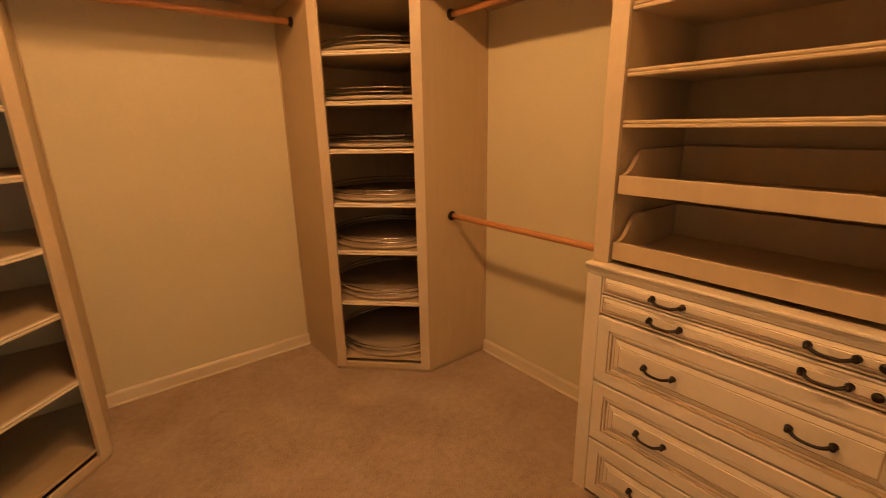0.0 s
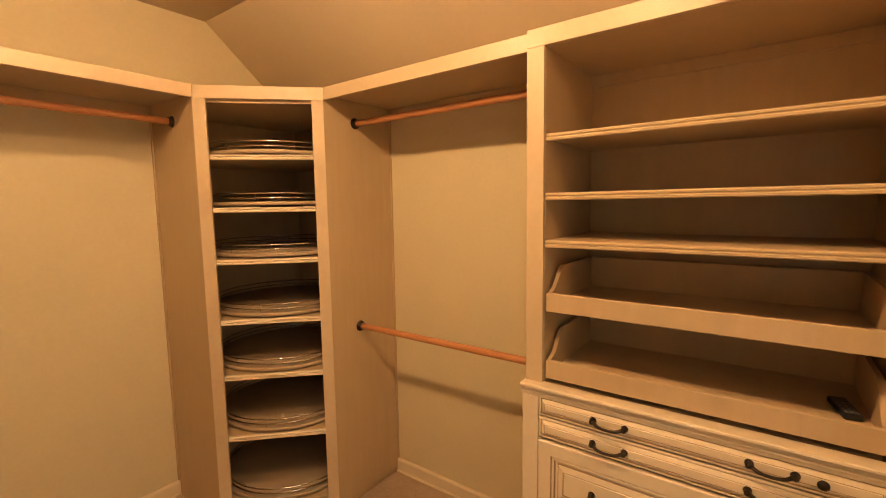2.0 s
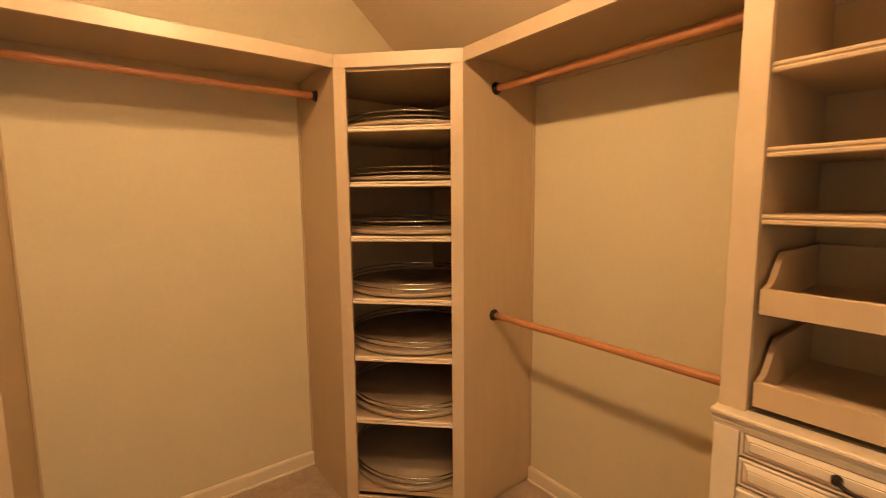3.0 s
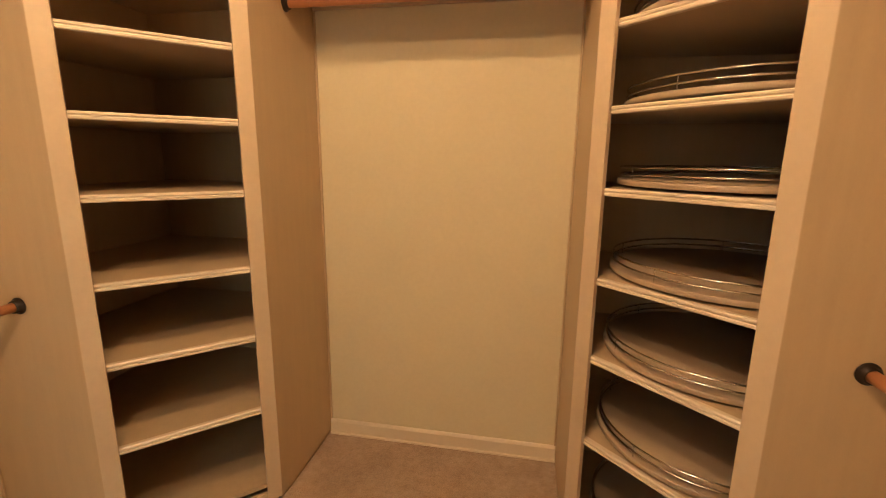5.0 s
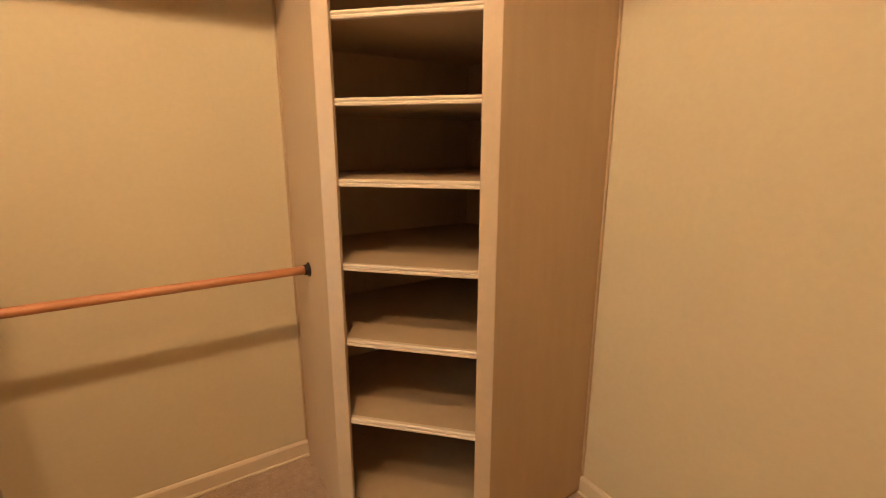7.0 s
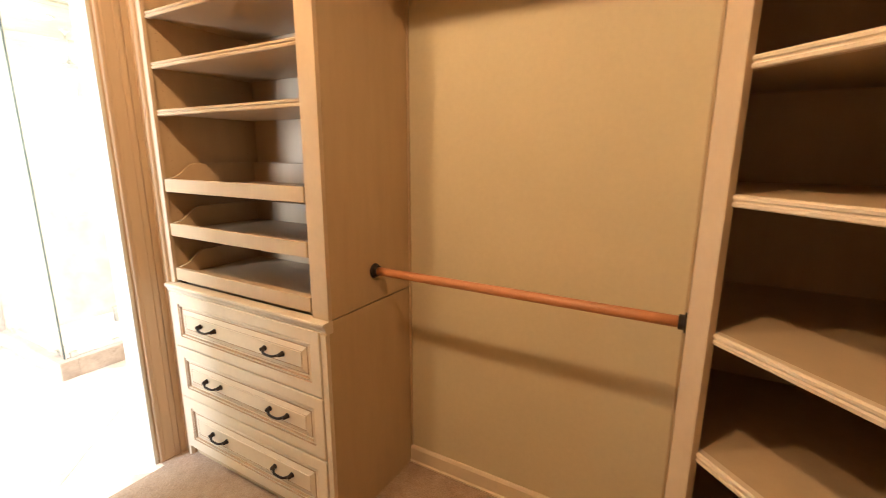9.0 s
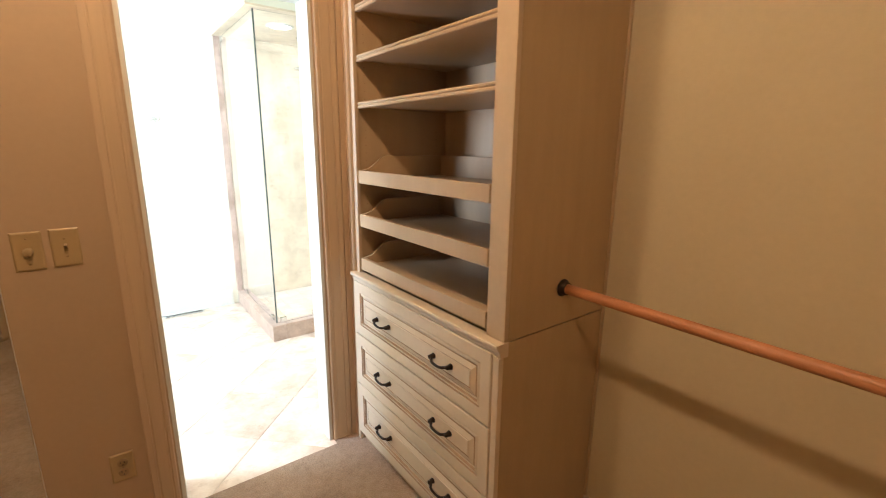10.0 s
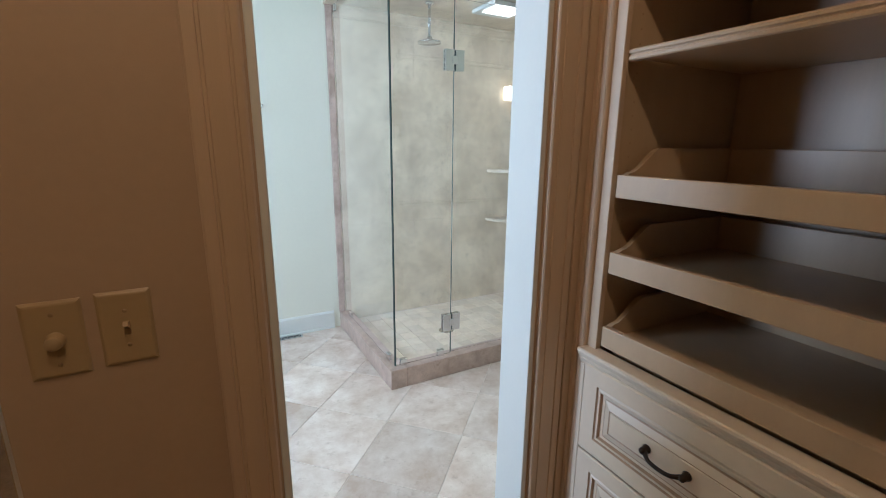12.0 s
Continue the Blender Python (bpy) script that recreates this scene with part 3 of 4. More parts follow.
def corner_tower(m, half, left, right, shelves, label):
    """A diagonal corner cabinet. Local frame: x along the front, y into the corner; side panels run at 45 degrees to the walls."""
    ob = thing("corner_shelf_tower", m, label, "shelf tower")
    fl, fr = Vector((-half, 0)), Vector((half, 0))
    wl, wr = fl + left * Vector((-S45, S45)), fr + right * Vector((S45, S45))
    # the walls meet where the line from wl along (+,+) cuts the line from wr along (-,+)
    s = ((wr - wl).x + (wr - wl).y) / (2 * S45)
    corner = wl + s * Vector((S45, S45))
    for name, p, length, turn in (("left_panel", fl, left, 135), ("right_panel", fr, right, 45)):
        sgn = -1 if turn == 135 else 1
        bm = bmesh.new()
        y0, y1 = (-0.019, 0.0) if sgn < 0 else (0.0, 0.019)
        box(bm, 0.0, length, y0, y1, 0.026, TOP - 0.002, bev=0.0015)
        box(bm, 0.010, length, y0 * 0.5 if sgn < 0 else 0.0095, y1 if sgn < 0 else 0.019, 0.0, 0.026)
        part(name, bm, CREAM, ob).matrix_local = Matrix.Translation((p.x, p.y, 0)) @ pose(0, 0, 0, 0, 0, turn)
    # stiles meet the panels at the outer corners
    part("left_stile", boxes((-half, -half + 0.058, 0.0, 0.020, 0.026, TOP - 0.062), bev=0.002), FRAMEPAINT, ob)
    part("right_stile", boxes((half - 0.058, half, 0.0, 0.020, 0.026, TOP - 0.062), bev=0.002), FRAMEPAINT, ob)
    part("fascia", boxes((-half, half, 0.0, 0.020, TOP - 0.062, TOP), bev=0.002), FRAMEPAINT, ob)
    part("bottom_rail", boxes((-half + 0.058, half - 0.058, 0.004, 0.022, 0.026, 0.062), bev=0.002), FRAMEPAINT, ob)
    part("plinth", boxes((-half + 0.012, half - 0.012, 0.014, 0.030, 0.0, 0.026)), CREAM, ob)

    def board(inset, front):
        a = half - 0.020
        return [(-a, front), (a, front), tuple(wr + Vector((-0.012, 0.004))), tuple(corner - Vector((0, 0.012))), tuple(wl + Vector((0.012, 0.004)))]
    for name, a, b in (("back_panel", wl, corner), ("back_panel", corner, wr)):
        d = (b - a)
        bm = bmesh.new()
        box(bm, 0, d.length, -0.010, -0.002, 0.0, TOP - 0.02)
        part(name, bm, CREAM, ob).matrix_local = Matrix.Translation((a.x, a.y, 0)) @ pose(0, 0, 0, 0, 0, math.degrees(math.atan2(d.y, d.x)))
    bm = bmesh.new()
    prism(bm, board(0, 0.021), "z", TOP - 0.020, TOP - 0.003)
    part("top_panel", bm, CREAM, ob)
    bm = bmesh.new()
    prism(bm, board(0, 0.023), "z", TOP - 0.076, TOP - 0.060)
    part("soffit_panel", bm, CREAM, ob)
    for z in [0.075] + list(shelves):
        bm = bmesh.new()
        prism(bm, board(0, 0.034), "z", -0.006, 0.013)
        sh = part("shelf", bm, CREAM, ob)
        sh.location = (0, 0, z)
        if z > 0.1:
            bm = bmesh.new()
            edge = [(0.017, -0.013), (0.014, -0.010), (0.014, -0.004), (0.0175, -0.001), (0.0175, 0.001), (0.014, 0.004), (0.014, 0.009), (0.018, 0.013), (0.034, 0.013), (0.034, -0.013)]
            prism(bm, edge, "x", -half + 0.030, half - 0.030)
            part("edge_trim", bm, GLAZED, sh)
    return ob


A_SHELVES = [0.466, 0.795, 1.087, 1.396, 1.658, 1.917]
B_SHELVES = [0.451, 0.775, 1.064, 1.361, 1.622, 1.882]
A_FRAME = Matrix.Translation((2.505, 2.355, 0)) @ pose(0, 0, 0, 0, 0, -45)
B_FRAME = Matrix.Translation((0.8725, 2.3175, 0)) @ pose(0, 0, 0, 0, 0, 45)
corner_tower(A_FRAME, 0.304, YN - 2.570, XE - 2.720, A_SHELVES, "cream corner shelf tower holding seven round turntable trays")
corner_tower(B_FRAME, 0.3005, 0.660 - XW, YN - 2.530, B_SHELVES, "cream corner shelf tower with six empty shelves")


def turntable_tray(m, radius=0.395):
    ob = thing("turntable_tray", m, "round cream turntable shoe tray with chrome wire rail", "turntable", "turntables in the corner tower")
    bm = bmesh.new()
    lathe(bm, [(0.12, 0.0), (0.12, 0.009)], 24)
    part("bearing", bm, SHADOWGAP, ob, "black swivel bearing under the tray")
    bm = bmesh.new()
    lathe(bm, [(radius - 0.002, 0.009), (radius, 0.011), (radius, 0.026), (radius - 0.002, 0.028)], 72)
    part("disc", bm, TRAYBOARD, ob)
    for name, z in (("lower_rail", 0.046), ("upper_rail", 0.070)):
        bm = bmesh.new()
        tube(bm, [((radius - 0.010) * math.cos(2 * math.pi * i / 72), (radius - 0.010) * math.sin(2 * math.pi * i / 72), z) for i in range(72)], 0.0036, 10, closed=True)
        part(name, bm, DARKCHROME, ob, "thin dark chrome wire rail")
    bm = bmesh.new()
    tube(bm, [(0, 0, 0.026), (0, 0, 0.071)], 0.0016, 6)
    post = mesh("post", bm, DARKCHROME)
    for i in range(5):
        a = 2 * math.pi * (i + 0.3) / 5
        part("post", post, DARKCHROME, ob).location = ((radius - 0.010) * math.cos(a), (radius - 0.010) * math.sin(a), 0)
    return ob


first = None
for i, z in enumerate([0.075] + A_SHELVES):
    where = A_FRAME @ Matrix.Translation((0, 0.022 + 0.395, z + 0.013)) @ pose(0, 0, 0, 0, 0, (i * 23) % 45)
    first = turntable_tray(where) if first is None else (copy_thing(first, where), first)[1]


# ---- top shelves and hanging rods ----
def top_shelf(m, w, d, label):
    """Front at y = 0, from x = 0 to w, back at y = d."""
    ob = thing("closet_top_shelf", m, label, "shelf", "top shelves over the hanging space")
    part("board", boxes((0, w, 0.018, d, TOP - 0.036, TOP - 0.017)), CREAM, ob)
    part("fascia", boxes((0, w, 0.0, 0.018, TOP - 0.060, TOP), bev=0.002), FRAMEPAINT, ob)
    part("wall_cleat", boxes((0, w, d - 0.018, d, TOP - 0.100, TOP - 0.036), bev=0.002), CREAM, ob)
    return ob


top_shelf(Matrix.Translation((1.087, 2.560, 0)), 1.201, YN - 2.560, "long cream top shelf with a plain fascia over a rod")
top_shelf(Matrix.Translation((2.720, 2.139, 0)) @ pose(0, 0, 0, 0, 0, -90), 1.113, XE - 2.720, "cream top shelf with a plain fascia over two rods")
top_shelf(Matrix.Translation((0.690, 1.034, 0)) @ pose(0, 0, 0, 0, 0, 90), 1.069, 0.690 - XW, "cream top shelf with a plain fascia")


def closet_rod(m, length):
    """A dowel along x from 0 to length between two flanged cups."""
    ob = thing("closet_rod", m, "orange-brown wooden closet rod in dark bronze cups", "closet rod", "hanging rods")
    bm = bmesh.new()
    tube(bm, [(0.004 + (length - 0.008) * i / 8, 0, 0) for i in range(9)], 0.0165, 20)
    part("dowel", bm, DOWEL, ob)
    for x, turn in ((0.0, 90), (length, -90)):
        bm = bmesh.new()
        lathe(bm, [(0.029, 0.0005), (0.029, 0.004), (0.0265, 0.006), (0.0215, 0.0075), (0.0215, 0.019), (0.0195, 0.0205), (0.0175, 0.0205), (0.0175, 0.006)], 28, Matrix.Translation((x, 0, 0)) @ pose(0, 0, 0, 0, turn, 0), cap=False)
        part("cup", bm, BRONZE, ob, "dark bronze rod cup")
    return ob


closet_rod(Matrix.Translation((1.085, 2.790, 2.108)), 2.290 - 1.085)
closet_rod(Matrix.Translation((2.925, 1.025, 2.106)) @ pose(0, 0, 0, 0, 0, 90), 2.140 - 1.025)
closet_rod(Matrix.Translation((2.915, 1.025, 1.004)) @ pose(0, 0, 0, 0, 0, 90), 2.140 - 1.025)
closet_rod(Matrix.Translation((0.440, 1.032, 1.004)) @ pose(0, 0, 0, 0, 0, 90), 2.105 - 1.032)

# ---- two small lights under the flat ceiling ----
def ceiling_light(m):
    ob = thing("ceiling_light", m, "small round flush ceiling light with a lit globe", "ceiling light", "ceiling lights")
    bm = bmesh.new()
    lathe(bm, [(0.085, 0.0), (0.085, -0.006), (0.074, -0.014), (0.058, -0.016), (0.0575, -0.002)], 32, cap=False)
    part("trim_ring", bm, WHITE, ob, "white metal ring")
    bm = bmesh.new()
    bmesh.ops.create_uvsphere(bm, u_segments=20, v_segments=12, radius=0.056, matrix=Matrix.Translation((0, 0, -0.024)))
    for f in bm.faces:
        f.smooth = True
    part("globe", bm, BULB, ob, "glowing warm glass globe")
    return ob


lamp = ceiling_light(Matrix.Translation((LAMP_X, 0.80, CEIL)))
copy_thing(lamp, Matrix.Translation((LAMP_X, 1.60, CEIL)))

# ---- mirror, switches, outlets ----
mir = thing("wall_mirror", Matrix.Translation((1.885, 0.0005, 0.012)), "tall frameless wall mirror beside the drawer cabinet", "mirror")
part("backing", boxes((0.0, 0.770, 0.0, 0.014, 0.0, 2.14)), WHITE, mir)
part("silvered_glass", boxes((0.0, 0.770, 0.0145, 0.0195, 0.0, 2.14), bev=0.001), MIRROR, mir)


def cover_plate(name, m, w, h, label, category):
    ob = thing(name, m, label, category)
    prof = ((0, 0.0), (0, 0.002), (0.004, 0.0052), (0.007, 0.006))
    b = ring_front(w, h, prof, (0, 0, 0))
    bmesh.ops.transform(b, matrix=Matrix.Translation((-w / 2, 0, -h / 2)), verts=b.verts[:])
    part("plate", b, IVORY, ob)
    return ob


def screw(parent, z):
    bm = bmesh.new()
    lathe(bm, [(0.0034, 0.0), (0.0034, 0.0008), (0.002, 0.0014)], 10, Matrix.Translation((0, -0.0058, z)) @ pose(0, 0, 0, 90))
    part("screw", bm, IVORYDARK, parent)


# plates face +y: turned half round
d1 = cover_plate("dimmer_switch", Matrix.Translation((1.804, 0.0, 1.106)) @ pose(0, 0, 0, 0, 0, 180), 0.076, 0.127, "almond dimmer switch with a round knob", "dimmer")
bm = bmesh.new()
lathe(bm, [(0.0135, 0.0), (0.0130, 0.002), (0.0118, 0.003), (0.0112, 0.016), (0.0098, 0.0175)], 24, Matrix.Translation((0, -0.006, 0)) @ pose(0, 0, 0, 90))
part("knob", bm, IVORY, d1)
for z in (-0.042, 0.042):
    screw(d1, z)
d2 = cover_plate("light_switch", Matrix.Translation((1.711, 0.0, 1.109)) @ pose(0, 0, 0, 0, 0, 180), 0.076, 0.127, "almond toggle light switch, switched up", "light switch")
bm = bmesh.new()
box(bm, -0.0052, 0.0052, -0.0065, -0.004, -0.012, 0.012, bev=0.0006)
part("slot", bm, IVORYDARK, d2)
bm = bmesh.new()
box(bm, -0.004, 0.004, -0.018, 0.0, -0.0045, 0.0045, bev=0.001, m=Matrix.Translation((0, -0.004, 0.003)) @ pose(0, 0, 0, -28))
part("toggle", bm, IVORY, d2)
for z in (-0.030, 0.030):
    screw(d2, z)


def outlet(m):
    ob = cover_plate("power_outlet", m, 0.076, 0.118, "almond double power outlet low on the wall", "power outlet")
    for z in (-0.020, 0.020):
        bm = bmesh.new()
        lathe(bm, [(0.0165, 0.0), (0.0165, 0.0022), (0.015, 0.003)], 20, Matrix.Translation((0, -0.0055, z)) @ pose(0, 0, 0, 90))
        sock = part("socket", bm, IVORYDARK, ob)
        part("slots", boxes((-0.0068, -0.0048, -0.0092, -0.0084, z - 0.001, z + 0.007), (0.0048, 0.0068, -0.0092, -0.0084, z - 0.001, z + 0.006), (-0.002, 0.002, -0.0092, -0.0084, z - 0.010, z - 0.006)), BLACK, sock)
    screw(ob, 0)
    return ob


outlet(Matrix.Translation((1.664, 0.0, 0.246)) @ pose(0, 0, 0, 0, 0, 180))

# remote control lying in the lower tray
rem = thing("remote_control", Matrix.Translation((2.885, 0.130, 1.0692)) @ pose(0, 0, 0, 0, 0, 12), "small black remote control lying in the tray", "remote control")
part("case", boxes((-0.065, 0.065, -0.022, 0.022, 0.0, 0.018), bev=0.005), BLACK, rem)
for i in range(4):
    for j in range(3):
        part("key", boxes((-0.055 + 0.020 * i, -0.043 + 0.020 * i, -0.016 + 0.012 * j, -0.008 + 0.012 * j, 0.0175, 0.0195), bev=0.0006), GREY, rem)

# ---- bathroom shell ----
BH = 2.70
setting("wall_bath_south", boxes((BX0 - WALL, BX1 + WALL, BY - WALL, BY, 0, BH)), BATHPAINT, "pale green-white bathroom wall", "wall")
setting("wall_bath_east", boxes((BX1, BX1 + WALL, BY, WINY - 0.4, 0, BH), (BX1, BX1 + WALL, WINY + 0.4, -WALL, 0, BH), (BX1, BX1 + WALL, WINY - 0.4, WINY + 0.4, 0, 0.85), (BX1, BX1 + WALL, WINY - 0.4, WINY + 0.4, 2.15, BH)), BATHPAINT, "pale green-white bathroom wall with a window", "wall")
setting("wall_bath_west", boxes((BX0 - WALL, BX0, BY, -WALL, 0, BH)), BATHPAINT, "pale green-white bathroom wall", "wall")
setting("wall_bath_north", boxes((BX0 - WALL, XW - WALL, -WALL, YS, 0, BH), (XE + WALL, BX1 + WALL, -WALL, YS, 0, BH)), BATHPAINT, "pale green-white bathroom wall", "wall")
setting("ceiling_bath", boxes((BX0 - WALL, BX1 + WALL, BY - WALL, -WALL, BH, BH + 0.1)), BATHPAINT, "white painted bathroom ceiling", "ceiling")
baseboard("baseboard_bath_south", 0.767, BX1, 0, 0, "+y", WHITE, "white bathroom baseboard with a moulded top", 0.137).location = (0, BY, 0)
win = thing("window_1", Matrix.Translation((BX1, WINY, 0.85)), "white framed bathroom window", "window")
win["kind"] = "structure"
for a in ((0.07, 0.11, -0.40, -0.36, 0, 1.30), (0.07, 0.11, 0.36, 0.40, 0, 1.30), (0.07, 0.11, -0.36, 0.36, 0, 0.04), (0.07, 0.11, -0.36, 0.36, 1.26, 1.30)):
    part("window_frame", boxes(a, bev=0.004), WHITE, win)

# ---- bathroom tiles: square travertine laid on the diagonal ----
bath_floor = setting("floor_bath", boxes((BX0 - WALL, BX1 + WALL, BY - WALL, 0.0, -0.10, -0.0025), (DOOR0 - 0.05, DOOR1 + 0.05, 0.0, SILL, -0.10, -0.0025)), GROUT, "large travertine floor tiles laid on the diagonal", "floor")


def clip(poly, axis, limit, keep_less):
    """Cuts a polygon at one line."""
    out = []
    for i, p in enumerate(poly):
        q = poly[(i + 1) % len(poly)]
        a, b = p[axis] - limit, q[axis] - limit
        if keep_less:
            a, b = -a, -b
        if a >= 0:
            out.append(p)
        if a * b < 0:
            u = a / (a - b)
            out.append((p[0] + u * (q[0] - p[0]), p[1] + u * (q[1] - p[1])))
    return out


def tile_mesh(name, poly, top, depth, chamfer, material):
    bm = bmesh.new()
    cx, cy = sum(p[0] for p in poly) / len(poly), sum(p[1] for p in poly) / len(poly)
    rings = []
    for k, z in ((1.0, -depth), (1.0, top - chamfer), (1 - chamfer * 1.5 / 0.2, top)):
        rings.append([bm.verts.new((cx + k * (x - cx), cy + k * (y - cy), z)) for x, y in poly])
    for p, q in zip(rings, rings[1:]):
        for i in range(len(poly)):
            bm.faces.new((p[i], p[(i + 1) % len(poly)], q[(i + 1) % len(poly)], q[i]))
    bm.faces.new(rings[-1])
    bmesh.ops.recalc_face_normals(bm, faces=bm.faces[:])
    return mesh(name, bm, material)


TP, TJ = 0.401, 0.0016
hs = (TP / 2 - TJ) * math.sqrt(2)
square = [(hs, 0), (0, hs), (-hs, 0), (0, -hs)]
whole = tile_mesh("tile", square, 0.0, 0.006, 0.0012, TRAVERTINE)
half = TP * S45
for i in range(-8, 9):
    for j in range(-8, 9):
        cx = 0.849 + half * (i + j) + half
        cy = -1.070 + half * (i - j)
        near_door = cy > -0.30 and DOOR0 - 0.3 < cx < DOOR1 + 0.3
        lims = ((0, BX0, False), (0, BX1, True), (1, BY, False), (1, SILL - 0.001 if near_door else -0.001, True))
        poly = [(cx + x, cy + y) for x, y in square]
        cut = poly
        for axis, lim, less in lims:
            cut = clip(cut, axis, lim, less)
            if len(cut) < 3:
                break
        if len(cut) < 3 or cx < -0.3 and cy < -1.75:
            continue
        if max(abs(a - b) for p, q in zip(cut, poly) for a, b in zip(p, q)) < 1e-6 and len(cut) == 4:
            t = new("tile", whole)
            t.location = (cx, cy, 0)
        else:
            area = abs(sum(p[0] * q[1] - q[0] * p[1] for p, q in zip(cut, cut[1:] + cut[:1]))) / 2
            if area < 0.004:
                continue
            t = new("tile", tile_mesh("tile", [(x - cx, y - cy) for x, y in cut], 0.0, 0.006, 0.0012, TRAVERTINE))
            t.location = (cx, cy, 0)
        t.parent = bath_floor

# floor register by the wall
reg = thing("floor_register", Matrix.Translation((1.175, BY + 0.055, 0.0005)), "dark slotted metal floor register", "floor vent")
part("frame", boxes((-0.15, 0.15, -0.030, -0.022, 0, 0.006), (-0.15, 0.15, 0.022, 0.030, 0, 0.006), (-0.15, -0.138, -0.022, 0.022, 0, 0.006), (0.138, 0.15, -0.022, 0.022, 0, 0.006)), CHROME, reg)
part("well", boxes((-0.138, 0.138, -0.022, 0.022, 0, 0.002)), BLACK, reg)
for i in range(13):
    x = -0.126 + 0.021 * i
    b = bmesh.new()
    box(b, -0.0035, 0.0035, -0.022, 0.022, 0.002, 0.0055, m=Matrix.Translation((x, 0, 0)) @ pose(0, 0, 0, 0, 0, 22 if i % 2 else -22))
    part("slat", b, DARKCHROME, reg)

# ---- shower ----
CX, CY = 0.721, -1.330          # outer corner of the curb
HEAD = 2.31                     # underside of the header
curb = thing("shower_curb", Matrix.Translation((0, 0, 0)), "polished brown stone shower curb on the tile floor", "shower curb")
part("curb_side", boxes((CX - 0.10, CX, BY, CY, 0.0, 0.122), bev=0.004), CURBSTONE, curb)
part("curb_front", boxes((BX0, CX - 0.1002, CY - 0.10, CY, 0.0, 0.122), bev=0.004), CURBSTONE, curb)
setting("trim_shower_edge", boxes((CX - 0.040, CX + 0.006, BY, BY + 0.020, 0.122, HEAD + 0.02), bev=0.004), CURBSTONE, "brown stone edge strip up the wall beside the glass", "trim")
setting("shower_header", boxes((BX0, CX + 0.02, BY, CY + 0.02, HEAD + 0.012, BH)), BATHPAINT, "painted header box above the shower", "header")
setting("ceiling_shower", boxes((BX0, CX + 0.016, BY, CY + 0.016, HEAD, HEAD + 0.012)), SHOWERSTONE, "travertine shower ceiling", "ceiling")

sh_floor = setting("floor_shower", boxes((BX0, CX - 0.10, BY, CY - 0.10, 0.0, 0.040)), GROUT, "small tumbled travertine tiles on the shower floor", "floor")
mq = 0.103
small = tile_mesh("tile", [(a * (mq / 2 - 0.0016), b * (mq / 2 - 0.0016)) for a, b in ((-1, -1), (1, -1), (1, 1), (-1, 1))], 0.006, 0.0, 0.0016, SMALLSTONE)
nx, ny = int((CX - 0.10 - BX0) / mq), int((CY - 0.10 - BY) / mq)
for i in range(nx + 1):
    for j in range(ny + 1):
        x, y = CX - 0.10 - mq * (i + 0.5), CY - 0.10 - mq * (j + 0.5)
        if x - mq / 2 < BX0 - 0.01 or y - mq / 2 < BY - 0.01:
            continue
        t = new("tile", small)
        t.location = (x, y, 0.040)
        t.parent = sh_floor

# stone slabs on the shower walls
slabs_back = setting("wall_shower_back", boxes((BX0, CX - 0.040, BY, BY + 0.006, 0.04, HEAD)), GROUT, "travertine slab wall at the back of the shower", "wall")
slabs_end = setting("wall_shower_end", boxes((BX0, BX0 + 0.006, BY + 0.016, CY - 0.05, 0.04, HEAD)), GROUT, "travertine slab wall at the end of the shower", "wall")
SW, SH = 0.60, 0.757
for k in range(3):
    z0 = 0.042 + SH * k
    x = CX - 0.042
    while x > BX0 + 0.02:
        x0 = max(BX0 + 0.002, x - SW)
        part("slab", boxes((x0 + 0.0004, x - 0.0004, BY + 0.006, BY + 0.016, z0, z0 + SH - 0.0008), bev=0.0004), SHOWERSTONE, slabs_back)
        x = x0
    for y0, y1 in ((BY + 0.018, BY + 0.57), (BY + 0.57, CY - 0.05)):
        part("slab", boxes((BX0 + 0.006, BX0 + 0.016, y0 + 0.0004, y1 - 0.0004, z0, z0 + SH - 0.0008), bev=0.0004), SHOWERSTONE, slabs_end)
crown = bmesh.new()
cp = [(0, 0), (0.045, 0), (0.045, -0.012), (0.030, -0.022), (0.018, -0.050), (0.010, -0.060), (0.010, -0.075), (0, -0.075)]
prism(crown, [(BY + 0.016 + a, HEAD + b) for a, b in cp], "x", BX0 + 0.016, CX - 0.056)
setting("trim_shower_crown", crown, SHOWERSTONE, "carved travertine crown moulding round the shower", "trim")
crown = bmesh.new()
prism(crown, [(BX0 + 0.016 + a, HEAD + b) for a, b in cp], "y", BY + 0.062, CY - 0.05)
setting("trim_shower_crown_end", crown, SHOWERSTONE, "carved travertine crown moulding round the shower", "trim")
for z in (0.92, 2.02):
    setting("trim_listello", boxes((BX0 + 0.016, CX - 0.50, BY + 0.0162, BY + 0.024, z, z + 0.018), (BX0 + 0.016, CX - 0.50, BY + 0.0162, BY + 0.020, z + 0.030, z + 0.040), bev=0.002), SHOWERSTONE, "thin travertine pencil moulding on the shower wall", "trim")

# glass enclosure
GX, GY = CX - 0.048, CY - 0.048
encl = thing("shower_enclosure", Matrix.Translation((0, 0, 0.122)), "frameless clear glass shower enclosure on the stone curb", "shower enclosure")


def pane(name, x0, x1, y0, y1, z0, z1, label=""):
    p = part(name, boxes((x0, x1, y0, y1, z0, z1), bev=0.0012), GLASS, encl, label)
    p.visible_shadow = False
    return p


